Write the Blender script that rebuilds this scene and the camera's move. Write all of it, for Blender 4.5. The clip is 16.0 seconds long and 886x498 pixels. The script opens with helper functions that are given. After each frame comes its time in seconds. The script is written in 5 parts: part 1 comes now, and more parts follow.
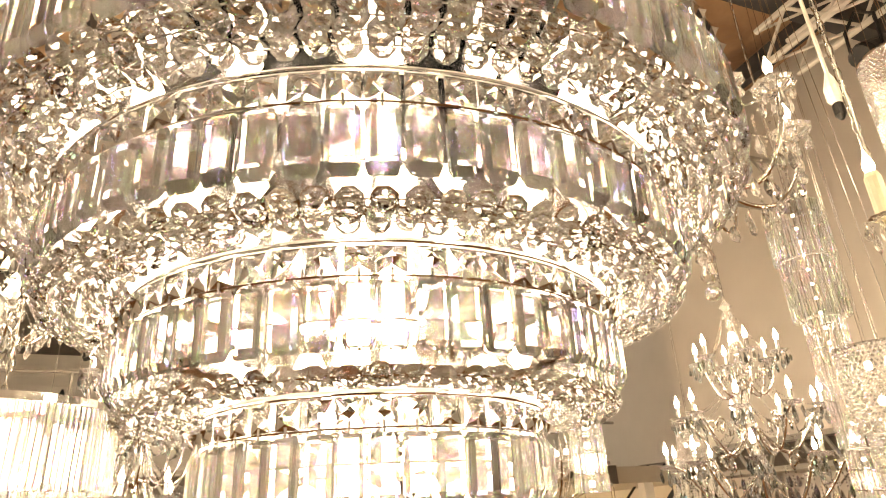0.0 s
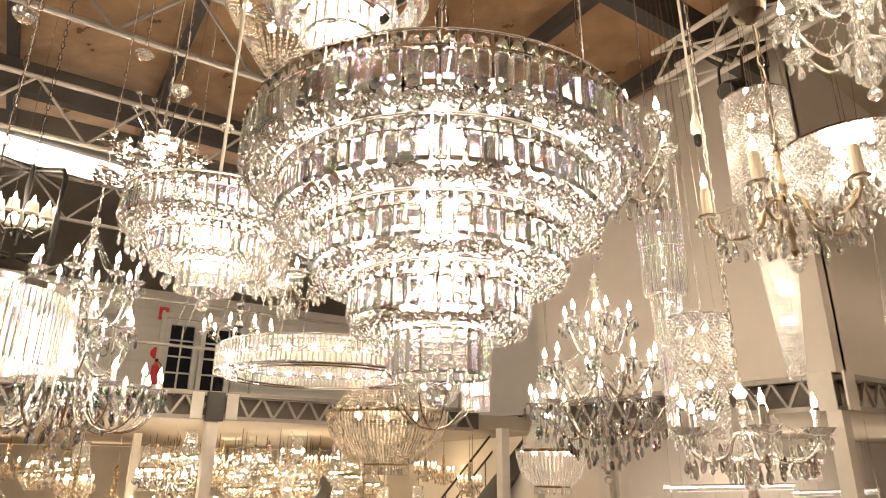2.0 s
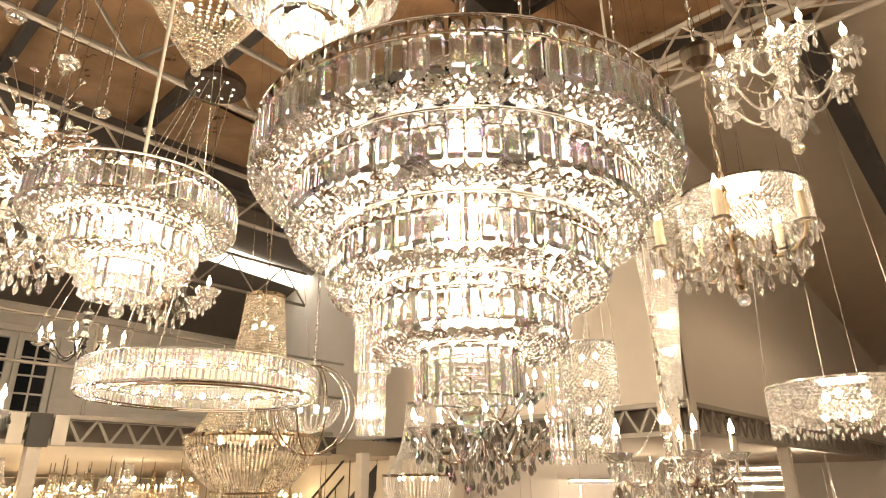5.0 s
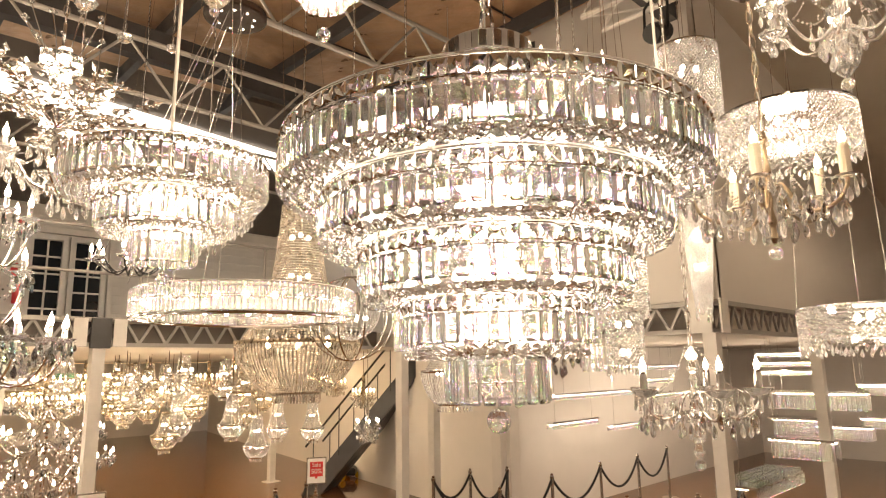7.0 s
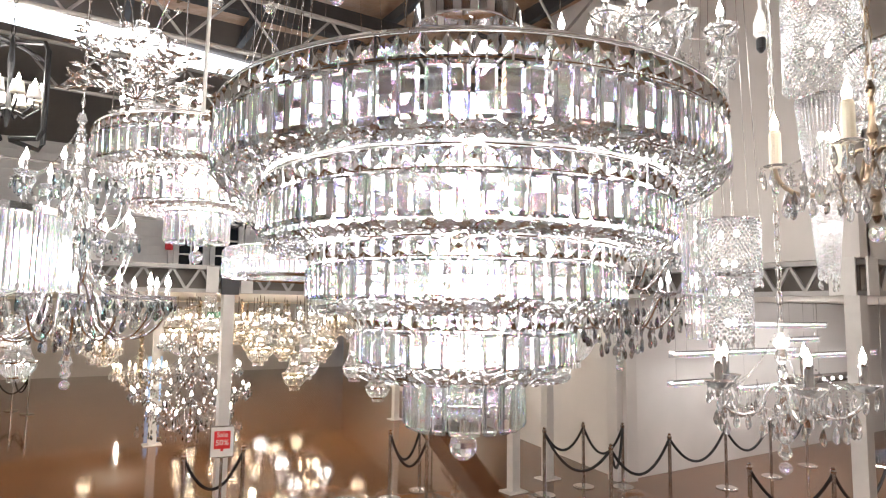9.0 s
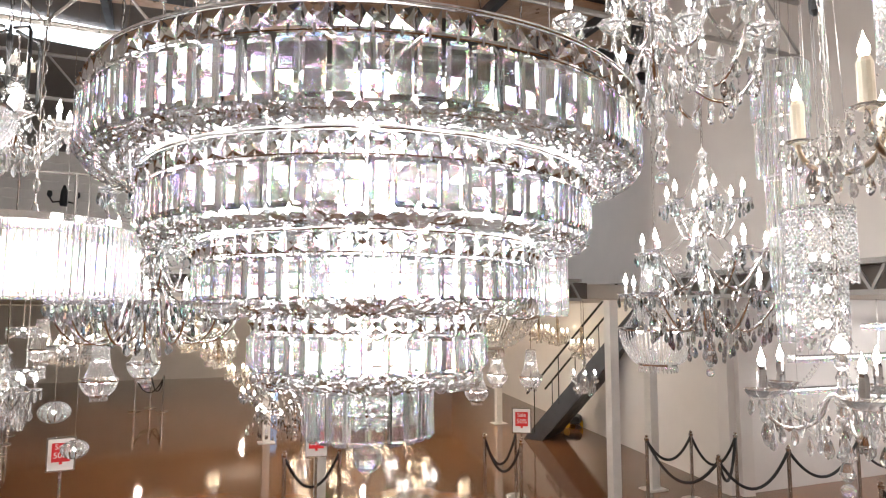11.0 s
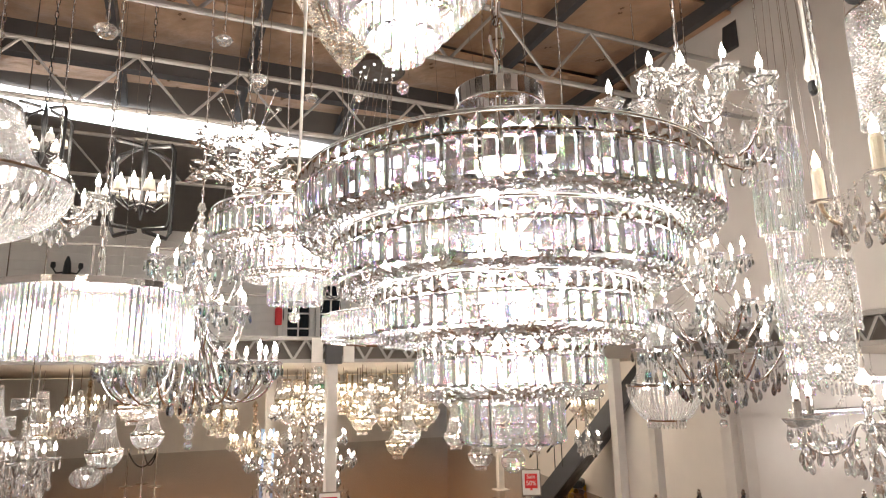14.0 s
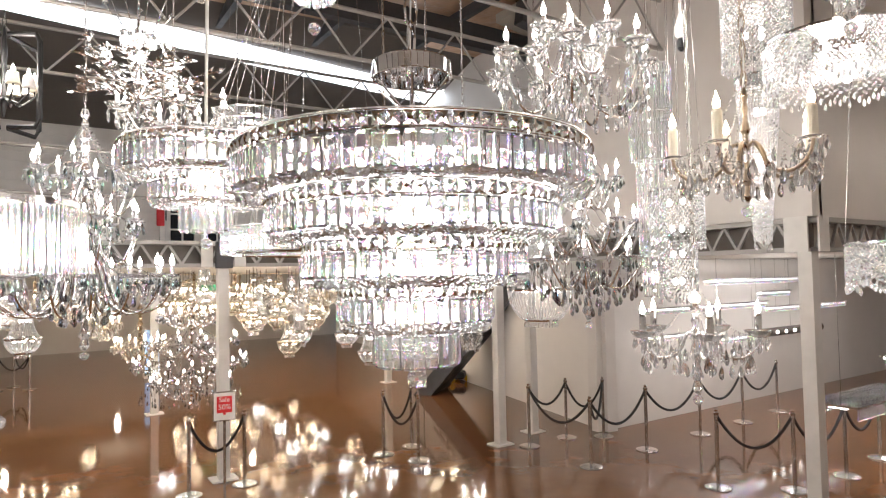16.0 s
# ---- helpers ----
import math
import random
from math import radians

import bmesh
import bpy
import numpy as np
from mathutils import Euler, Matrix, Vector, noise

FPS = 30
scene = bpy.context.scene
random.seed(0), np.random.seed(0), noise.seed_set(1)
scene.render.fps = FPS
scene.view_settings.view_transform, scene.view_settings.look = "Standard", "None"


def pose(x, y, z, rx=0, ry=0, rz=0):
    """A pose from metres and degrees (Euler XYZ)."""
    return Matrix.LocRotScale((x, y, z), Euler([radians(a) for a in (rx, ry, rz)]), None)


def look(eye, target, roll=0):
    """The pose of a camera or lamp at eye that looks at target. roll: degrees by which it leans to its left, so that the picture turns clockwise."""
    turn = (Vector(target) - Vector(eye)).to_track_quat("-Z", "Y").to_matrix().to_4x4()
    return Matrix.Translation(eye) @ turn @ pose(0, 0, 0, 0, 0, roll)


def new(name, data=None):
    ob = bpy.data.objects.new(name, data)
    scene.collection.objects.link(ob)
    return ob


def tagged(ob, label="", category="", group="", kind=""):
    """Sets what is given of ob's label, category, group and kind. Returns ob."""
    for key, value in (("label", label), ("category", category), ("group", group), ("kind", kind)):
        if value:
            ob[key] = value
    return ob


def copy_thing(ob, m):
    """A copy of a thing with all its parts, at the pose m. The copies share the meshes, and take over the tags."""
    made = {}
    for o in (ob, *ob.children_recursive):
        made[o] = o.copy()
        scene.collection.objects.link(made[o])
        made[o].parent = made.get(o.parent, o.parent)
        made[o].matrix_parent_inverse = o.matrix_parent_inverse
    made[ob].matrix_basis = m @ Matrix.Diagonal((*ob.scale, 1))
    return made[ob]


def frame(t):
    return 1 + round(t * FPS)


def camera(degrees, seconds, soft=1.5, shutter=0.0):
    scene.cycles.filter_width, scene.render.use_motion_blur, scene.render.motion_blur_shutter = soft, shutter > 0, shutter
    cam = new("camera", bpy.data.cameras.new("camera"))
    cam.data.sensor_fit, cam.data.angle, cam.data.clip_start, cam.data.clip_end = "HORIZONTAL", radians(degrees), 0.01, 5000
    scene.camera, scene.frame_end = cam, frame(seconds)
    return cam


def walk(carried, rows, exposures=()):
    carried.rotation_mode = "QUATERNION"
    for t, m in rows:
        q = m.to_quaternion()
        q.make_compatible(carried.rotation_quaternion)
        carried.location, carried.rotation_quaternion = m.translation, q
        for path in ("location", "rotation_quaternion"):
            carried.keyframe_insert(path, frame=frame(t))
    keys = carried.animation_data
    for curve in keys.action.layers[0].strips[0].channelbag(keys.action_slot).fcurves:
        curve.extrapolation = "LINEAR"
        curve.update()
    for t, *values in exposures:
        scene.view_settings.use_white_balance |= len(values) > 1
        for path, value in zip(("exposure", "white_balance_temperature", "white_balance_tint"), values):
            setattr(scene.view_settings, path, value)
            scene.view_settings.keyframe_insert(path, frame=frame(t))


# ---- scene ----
cam = camera(70.1, 16.0, soft=1.1)
PATH = [
    (0, (0.022, 0.007, 2.585), (0.711, 1.715, 3.362), -3.0),
    (0.5, (-0.068, -0.051, 2.502), (0.624, 1.644, 3.307), -2.9),
    (1, (-0.28, -0.193, 2.436), (0.477, 1.483, 3.222), -3.1),
    (1.5, (-0.377, -0.288, 2.356), (0.517, 1.351, 3.076), 0.0),
    (2, (-0.454, -0.351, 2.34), (0.583, 1.232, 2.986), 0.5),
    (2.5, (-0.474, -0.302, 2.299), (0.655, 1.214, 2.951), 1.2),
    (3, (-0.47, -0.246, 2.24), (0.736, 1.157, 3.0), 1.3),
    (5.5, (-0.686, -0.025, 2.396), (0.737, 1.209, 3.068), -1.4),
    (6, (-0.719, -0.016, 2.442), (0.728, 1.253, 2.986), -1.7),
    (6.5, (-0.764, -0.077, 2.514), (0.676, 1.246, 2.933), -1.6),
    (7, (-0.692, -0.117, 2.56), (0.681, 1.29, 2.925), -1.0),
    (7.5, (-0.574, -0.182, 2.603), (0.723, 1.312, 2.899), -0.7),
    (8, (-0.509, -0.198, 2.643), (0.674, 1.391, 2.919), -0.8),
    (8.5, (-0.458, -0.183, 2.638), (0.639, 1.468, 2.904), -0.3),
    (9, (-0.386, -0.197, 2.678), (0.68, 1.485, 2.87), 0.7),
    (11.5, (-0.016, -0.302, 2.677), (0.673, 1.563, 2.892), -0.9),
    (12, (0.001, -0.322, 2.665), (0.708, 1.532, 2.917), -3.1),
    (12.5, (-0.02, -0.329, 2.656), (0.665, 1.529, 2.94), -2.2),
    (13, (-0.146, -0.32, 2.624), (0.545, 1.517, 3.005), -2.2),
    (13.5, (-0.301, -0.36, 2.624), (0.414, 1.462, 3.037), -1.6),
    (14, (-0.392, -0.402, 2.609), (0.387, 1.396, 3.013), -1.1),
    (14.5, (-0.426, -0.445, 2.61), (0.463, 1.325, 2.888), -1.3),
    (15, (-0.484, -0.513, 2.655), (0.515, 1.214, 2.796), -1.3),
    (15.5, (-0.521, -0.554, 2.681), (0.529, 1.145, 2.767), -1.1),
    (16, (-0.535, -0.577, 2.695), (0.562, 1.094, 2.777), -1.1),
]
EXPOSURES = [
    (0.0, 0.15, 9800, 12), (1.2, 0.14, 10200, 12), (1.6, 0.05, 10000, 12), (2.0, 0.0, 8200, 11), (2.4, 0.06, 7250, 10), (3.0, 0.08, 7650, 10), (5.3, 0.1, 9300, 12), (6.8, 0.1, 9000, 14), (7.1, 0.07, 8100, 13), (7.5, 0.08, 7000, 11), (8.2, 0.08, 5950, 10), (12.5, 0.06, 5880, 10),
    (13.6, 0.0, 5950, 10), (14.3, 0.05, 6650, 11), (15.0, 0.0, 6100, 10), (16.0, 0.05, 6050, 10),
]
walk(cam, [(t, look(eye, target, roll)) for t, eye, target, roll in PATH], EXPOSURES)
# the walk of the lens ends here; picture balance drifts from warm to neutral and back
# ---- light ----
world = bpy.data.worlds.new("world")
scene.world = world
world.use_nodes = True
wnt = world.node_tree
sky = wnt.nodes.new("ShaderNodeTexSky")
sky.sky_type, sky.sun_disc = "NISHITA", False
sky.sun_elevation, sky.sun_rotation = radians(38), radians(20)
wnt.links.new(sky.outputs[0], wnt.nodes["Background"].inputs[0])
wnt.nodes["Background"].inputs[1].default_value = 0.12


def lamp(x, y, z, watts, radius=0.12, colour=(1.0, 0.87, 0.72)):
    d = bpy.data.lights.new("lamp_light", "POINT")
    d.energy, d.shadow_soft_size, d.color = watts, radius, colour
    ob = new("lamp_light", d)
    ob.location = (x, y, z)
    return ob


# ---- materials ----
def shader(name, base, rough=0.5, metal=0.0, vary=0.0, scale=8.0, bump=0.0, bump_scale=60.0, bump_dist=0.004, **more):
    m = bpy.data.materials.new(name)
    m.use_nodes = True
    nt = m.node_tree
    b = nt.nodes["Principled BSDF"]
    b.inputs["Base Color"].default_value = (*base, 1)
    b.inputs["Roughness"].default_value = rough
    b.inputs["Metallic"].default_value = metal
    for key, value in more.items():
        b.inputs[key.replace("_", " ")].default_value = value
    if vary or bump:
        tc = nt.nodes.new("ShaderNodeTexCoord")
    if vary:
        n1 = nt.nodes.new("ShaderNodeTexNoise")
        n1.inputs["Scale"].default_value, n1.inputs["Detail"].default_value = scale, 8
        n2 = nt.nodes.new("ShaderNodeTexNoise")
        n2.inputs["Scale"].default_value, n2.inputs["Detail"].default_value = scale * 0.12, 3
        nt.links.new(tc.outputs["Object"], n1.inputs["Vector"])
        nt.links.new(tc.outputs["Object"], n2.inputs["Vector"])
        add = nt.nodes.new("ShaderNodeMath")
        add.operation = "ADD"
        nt.links.new(n1.outputs["Fac"], add.inputs[0])
        nt.links.new(n2.outputs["Fac"], add.inputs[1])
        ramp = nt.nodes.new("ShaderNodeMapRange")
        ramp.inputs["From Min"].default_value, ramp.inputs["From Max"].default_value = 0.7, 1.3
        ramp.inputs["To Min"].default_value, ramp.inputs["To Max"].default_value = 1 - vary, 1 + vary
        nt.links.new(add.outputs[0], ramp.inputs["Value"])
        mul = nt.nodes.new("ShaderNodeVectorMath")
        mul.operation = "SCALE"
        mul.inputs[0].default_value = base
        nt.links.new(ramp.outputs[0], mul.inputs["Scale"])
        nt.links.new(mul.outputs[0], b.inputs["Base Color"])
        rr = nt.nodes.new("ShaderNodeMapRange")
        rr.inputs["From Min"].default_value, rr.inputs["From Max"].default_value = 0.3, 0.7
        rr.inputs["To Min"].default_value, rr.inputs["To Max"].default_value = max(0.0, rough * 0.75), min(1.0, rough * 1.25)
        nt.links.new(n1.outputs["Fac"], rr.inputs["Value"])
        nt.links.new(rr.outputs[0], b.inputs["Roughness"])
    if bump:
        n3 = nt.nodes.new("ShaderNodeTexNoise")
        n3.inputs["Scale"].default_value, n3.inputs["Detail"].default_value = bump_scale, 5
        nt.links.new(tc.outputs["Object"], n3.inputs["Vector"])
        bp = nt.nodes.new("ShaderNodeBump")
        bp.inputs["Strength"].default_value, bp.inputs["Distance"].default_value = bump, bump_dist
        nt.links.new(n3.outputs["Fac"], bp.inputs["Height"])
        nt.links.new(bp.outputs[0], b.inputs["Normal"])
    return m


def crystal_shader(name, tint=(1, 1, 1), clear=0.82, film=0.0, rough=0.015, island=False, low=0.9, ior=1.55):
    """Cut lead crystal: clear glass with a little milky scatter from its cut faces, each piece slightly different."""
    m = shader(name, tint, rough, 0.0)
    nt = m.node_tree
    b = nt.nodes["Principled BSDF"]
    b.inputs["Transmission Weight"].default_value = clear
    b.inputs["IOR"].default_value = ior
    if island:
        src = nt.nodes.new("ShaderNodeNewGeometry").outputs["Random Per Island"]
    else:
        src = nt.nodes.new("ShaderNodeObjectInfo").outputs["Random"]
    mr = nt.nodes.new("ShaderNodeMapRange")
    mr.inputs["To Min"].default_value, mr.inputs["To Max"].default_value = clear - 0.14, min(1.0, clear + 0.12)
    nt.links.new(src, mr.inputs["Value"])
    nt.links.new(mr.outputs[0], b.inputs["Transmission Weight"])
    # every cut piece sends back a different share of light
    tone = nt.nodes.new("ShaderNodeMapRange")
    tone.inputs["To Min"].default_value, tone.inputs["To Max"].default_value = low, 1.0
    wild = nt.nodes.new("ShaderNodeMath")
    wild.operation, wild.inputs[1].default_value = "MULTIPLY", 37.7
    frac = nt.nodes.new("ShaderNodeMath")
    frac.operation = "FRACT"
    nt.links.new(src, wild.inputs[0])
    nt.links.new(wild.outputs[0], frac.inputs[0])
    nt.links.new(frac.outputs[0], tone.inputs["Value"])
    col = nt.nodes.new("ShaderNodeVectorMath")
    col.operation = "SCALE"
    col.inputs[0].default_value = tint
    nt.links.new(tone.outputs[0], col.inputs["Scale"])
    nt.links.new(col.outputs[0], b.inputs["Base Color"])
    if film:
        fm = nt.nodes.new("ShaderNodeMapRange")
        fm.inputs["To Min"].default_value, fm.inputs["To Max"].default_value = film * 0.5, film * 1.5
        nt.links.new(src, fm.inputs["Value"])
        nt.links.new(fm.outputs[0], b.inputs["Thin Film Thickness"])
        b.inputs["Thin Film IOR"].default_value = 1.8
    return m


def glow(name, colour, strength):
    m = shader(name, colour, 0.4)
    b = m.node_tree.nodes["Principled BSDF"]
    b.inputs["Emission Color"].default_value = (*colour, 1)
    b.inputs["Emission Strength"].default_value = strength
    return m


def prism_shader(name, scatter=0.085):
    """Lead crystal that splits light: refraction at three indices, a mirror gloss by Fresnel, a trace of scatter."""
    m = bpy.data.materials.new(name)
    m.use_nodes = True
    nt = m.node_tree
    out = nt.nodes["Material Output"]
    nt.nodes.remove(nt.nodes["Principled BSDF"])
    parts = []
    for colour, ior in (((0.52, 0.24, 0.24, 1), 1.5), ((0.24, 0.52, 0.24, 1), 1.525), ((0.24, 0.24, 0.53, 1), 1.56)):
        n = nt.nodes.new("ShaderNodeBsdfRefraction")
        n.inputs["Color"].default_value, n.inputs["IOR"].default_value, n.inputs["Roughness"].default_value = colour, ior, 0.006
        parts.append(n)
    add1, add2 = nt.nodes.new("ShaderNodeAddShader"), nt.nodes.new("ShaderNodeAddShader")
    nt.links.new(parts[0].outputs[0], add1.inputs[0])
    nt.links.new(parts[1].outputs[0], add1.inputs[1])
    nt.links.new(add1.outputs[0], add2.inputs[0])
    nt.links.new(parts[2].outputs[0], add2.inputs[1])
    gloss = nt.nodes.new("ShaderNodeBsdfGlossy")
    gloss.inputs["Roughness"].default_value = 0.01
    fres = nt.nodes.new("ShaderNodeFresnel")
    fres.inputs["IOR"].default_value = 1.78
    mix = nt.nodes.new("ShaderNodeMixShader")
    nt.links.new(fres.outputs[0], mix.inputs[0])
    nt.links.new(add2.outputs[0], mix.inputs[1])
    nt.links.new(gloss.outputs[0], mix.inputs[2])
    dif = nt.nodes.new("ShaderNodeBsdfDiffuse")
    dif.inputs["Color"].default_value = (0.94, 0.95, 0.97, 1)
    rnd = nt.nodes.new("ShaderNodeObjectInfo")
    mr = nt.nodes.new("ShaderNodeMapRange")
    mr.inputs["To Min"].default_value, mr.inputs["To Max"].default_value = scatter * 0.3, scatter * 1.7
    nt.links.new(rnd.outputs["Random"], mr.inputs["Value"])
    mix2 = nt.nodes.new("ShaderNodeMixShader")
    nt.links.new(mr.outputs[0], mix2.inputs[0])
    nt.links.new(mix.outputs[0], mix2.inputs[1])
    nt.links.new(dif.outputs[0], mix2.inputs[2])
    nt.links.new(mix2.outputs[0], out.inputs["Surface"])
    return m


CRYSTAL = prism_shader("cut_crystal")
BEAD = crystal_shader("crystal_beads", (0.98, 0.98, 1.0), 0.85, 420, island=True, low=0.8)
HERO_BEAD = crystal_shader("octagon_beads", (0.99, 0.99, 1.0), 0.9, 300, island=True, low=0.8, ior=1.62)
MESH = crystal_shader("crystal_mesh_beads", (0.98, 0.98, 1.0), 0.78, 420, island=True, low=0.6)
CLEAR = crystal_shader("clear_glass", (0.99, 0.99, 1.0), 0.96, island=True, low=0.7, ior=1.6)
CHAMPAGNE = crystal_shader("champagne_crystal", (0.99, 0.93, 0.86), 0.84, 420, island=True, low=0.45, ior=1.6)
SMOKE = crystal_shader("smoked_crystal", (0.66, 0.65, 0.67), 0.84, 300, island=True, low=0.14)
CHROME = shader("polished_chrome", (0.82, 0.82, 0.84), 0.08, 1.0, vary=0.06, scale=30)
NICKEL = shader("satin_nickel", (0.93, 0.92, 0.92), 0.32, 1.0, vary=0.05, scale=40)
STEEL = shader("brushed_steel", (0.62, 0.61, 0.6), 0.22, 1.0, vary=0.1, scale=40)
BRASS = shader("aged_brass", (0.37, 0.29, 0.215), 0.3, 1.0, vary=0.2, scale=25)
BRONZE = shader("dark_bronze", (0.11, 0.085, 0.07), 0.35, 0.8, vary=0.2, scale=25)
BROWN_METAL = shader("brown_enamel", (0.022, 0.012, 0.008), 0.6, 0.0, vary=0.2, scale=25, Specular_IOR_Level=0.15)
BLACK = shader("black_iron", (0.02, 0.02, 0.022), 0.45, 0.3, vary=0.2, scale=20)
CREAM = shader("cream_candle", (0.86, 0.8, 0.68), 0.45, vary=0.06, scale=40)
SILVER_CANDLE = shader("silver_candle", (0.75, 0.75, 0.77), 0.18, 0.9, vary=0.08, scale=40)
FABRIC = shader("white_fabric_shade", (0.8, 0.78, 0.76), 0.8, vary=0.06, scale=60)
PLASTER = shader("painted_plaster", (0.66, 0.625, 0.6), 0.62, vary=0.045, scale=3.0, bump=0.12, bump_scale=40)
BOARD = shader("painted_weatherboard", (0.7, 0.665, 0.63), 0.55, vary=0.06, scale=4.0, bump=0.1, bump_scale=70)
FLOOR = shader("polished_brown_floor", (0.19, 0.088, 0.039), 0.045, vary=0.28, scale=1.6, bump=0.5, bump_scale=24, bump_dist=0.0012, IOR=1.5, Specular_IOR_Level=0.5)
TRUSS = shader("grey_painted_steel", (0.36, 0.345, 0.33), 0.5, 0.3, vary=0.12, scale=9)
WHITE_STEEL = shader("white_painted_steel", (0.66, 0.64, 0.62), 0.45, 0.0, vary=0.08, scale=7)
DARK_STEEL = shader("dark_painted_steel", (0.06, 0.06, 0.065), 0.5, 0.2, vary=0.2, scale=5)
FOIL = shader("roof_foil", (0.5, 0.325, 0.21), 0.34, 0.6, vary=0.3, scale=2.4, bump=1.0, bump_scale=2.2, bump_dist=0.06)
ROOF_AND_SHADE = shader("dark_roof_and_shade", (0.13, 0.112, 0.1), 0.6, 0.1, vary=0.25, scale=2.5)
SOFFIT = shader("ceiling_board", (0.5, 0.46, 0.41), 0.8, vary=0.08, scale=3)
ROPE = shader("black_velvet_rope", (0.012, 0.012, 0.014), 0.85, vary=0.3, scale=90, bump=0.5, bump_scale=220)
RED = shader("red_print", (0.72, 0.04, 0.05), 0.45, vary=0.06, scale=20)
PAPER = shader("white_paper", (0.82, 0.8, 0.79), 0.6, vary=0.04, scale=15)
PANE = shader("dark_window_pane", (0.012, 0.015, 0.02), 0.06, vary=0.2, scale=2)
WHITE_PLASTIC = shader("white_plastic", (0.8, 0.79, 0.77), 0.35, vary=0.04, scale=20)
YELLOW = shader("yellow_plastic", (0.62, 0.4, 0.03), 0.4, vary=0.08)
GREEN = shader("green_sign", (0.02, 0.35, 0.16), 0.4, vary=0.05)
BLUE = glow("blue_screen", (0.4, 0.6, 1.0), 0.35)
BULB = glow("lit_bulb", (1.0, 0.92, 0.8), 110.0)
WARM_BULB = glow("warm_lit_bulb", (1.0, 0.8, 0.52), 70.0)
CAPSULE = glow("lit_capsule", (1.0, 0.93, 0.82), 13.0)
LED = glow("lit_led_strip", (1.0, 0.93, 0.84), 9.0)
DAY = glow("daylight_panel", (0.93, 0.97, 1.0), 5.0)


# ---- mesh tools ----
class Geo:
    """A mesh in the making: plain lists of corners and faces."""

    def __init__(self):
        self.v, self.f = [], []

    def add(self, verts, faces, m=None):
        o = len(self.v)
        self.v += [tuple(m @ Vector(p)) if m is not None else tuple(p) for p in verts]
        self.f += [tuple(i + o for i in q) for q in faces]
        return self

    def box(self, c, s, m=None):
        x, y, z = s[0] / 2, s[1] / 2, s[2] / 2
        vs = [(c[0] + a * x, c[1] + b * y, c[2] + d * z) for a in (-1, 1) for b in (-1, 1) for d in (-1, 1)]
        return self.add(vs, [(0, 1, 3, 2), (4, 6, 7, 5), (0, 4, 5, 1), (2, 3, 7, 6), (0, 2, 6, 4), (1, 5, 7, 3)], m)

    def lathe(self, prof, n=16, c=(0, 0, 0), m=None, scallop=0.0, lobes=8):
        vs, fs = [], []
        for k, (r, z) in enumerate(prof):
            for i in range(n):
                a = 2 * math.pi * i / n
                q = r * (1 + scallop * math.cos(lobes * a) * k / max(1, len(prof) - 1))
                vs.append((c[0] + q * math.cos(a), c[1] + q * math.sin(a), c[2] + z))
        for k in range(len(prof) - 1):
            for i in range(n):
                j = (i + 1) % n
                fs.append((k * n + i, k * n + j, (k + 1) * n + j, (k + 1) * n + i))
        if prof[0][0] > 1e-5:
            fs.append(tuple(range(n - 1, -1, -1)))
        if prof[-1][0] > 1e-5:
            fs.append(tuple((len(prof) - 1) * n + i for i in range(n)))
        return self.add(vs, fs, m)

    def tube(self, pts, r, n=8, closed=False, m=None):
        pts = [Vector(p) for p in pts]
        k = len(pts)
        vs, fs = [], []
        up = Vector((0.31, 0.17, 1)).normalized()
        for i, p in enumerate(pts):
            if closed:
                d = pts[(i + 1) % k] - pts[i - 1]
            else:
                d = pts[min(i + 1, k - 1)] - pts[max(i - 1, 0)]
            d.normalize()
            a = d.cross(up)
            if a.length < 1e-3:
                a = d.cross(Vector((1, 0, 0)))
            a.normalize()
            b = d.cross(a)
            q = r[i] if isinstance(r, (list, tuple)) else r
            for s in range(n):
                w = 2 * math.pi * s / n
                vs.append(p + (a * math.cos(w) + b * math.sin(w)) * q)
        for i in range(k if closed else k - 1):
            j = (i + 1) % k
            for s in range(n):
                u = (s + 1) % n
                fs.append((i * n + s, j * n + s, j * n + u, i * n + u))
        if not closed:
            fs.append(tuple(range(n)))
            fs.append(tuple((k - 1) * n + s for s in range(n - 1, -1, -1)))
        return self.add(vs, fs, m)

    def ring(self, r, z, t, n=48, s=6, c=(0, 0)):
        return self.tube([(c[0] + r * math.cos(2 * math.pi * i / n), c[1] + r * math.sin(2 * math.pi * i / n), z) for i in range(n)], t, s, True)

    def bead(self, c, r, h=None):
        h = h or r
        x, y, z = c
        vs = [(x + r, y, z), (x, y + r, z), (x - r, y, z), (x, y - r, z), (x, y, z + h), (x, y, z - h)]
        return self.add(vs, [(0, 1, 4), (1, 2, 4), (2, 3, 4), (3, 0, 4), (1, 0, 5), (2, 1, 5), (3, 2, 5), (0, 3, 5)])

    def octagon(self, c, r, t, a=0.0, dip=0.0):
        """A faceted octagon bead with a small table; it faces outwards along the angle a and down by dip."""
        n = Vector((math.cos(a) * math.cos(dip), math.sin(a) * math.cos(dip), -math.sin(dip)))
        u = Vector((-math.sin(a), math.cos(a), 0))
        v, c = n.cross(u), Vector(c)
        vs = []
        for q, h in ((1.0, 0.0), (0.45, t), (0.45, -t)):
            for i in range(8):
                w = math.pi * (i + 0.5) / 4
                vs.append(c + u * (r * q * math.cos(w)) + v * (r * q * math.sin(w)) + n * h)
        fs = [tuple(range(8, 16)), tuple(range(23, 15, -1))]
        for i in range(8):
            j = (i + 1) % 8
            fs += [(i, j, 8 + j, 8 + i), (j, i, 16 + i, 16 + j)]
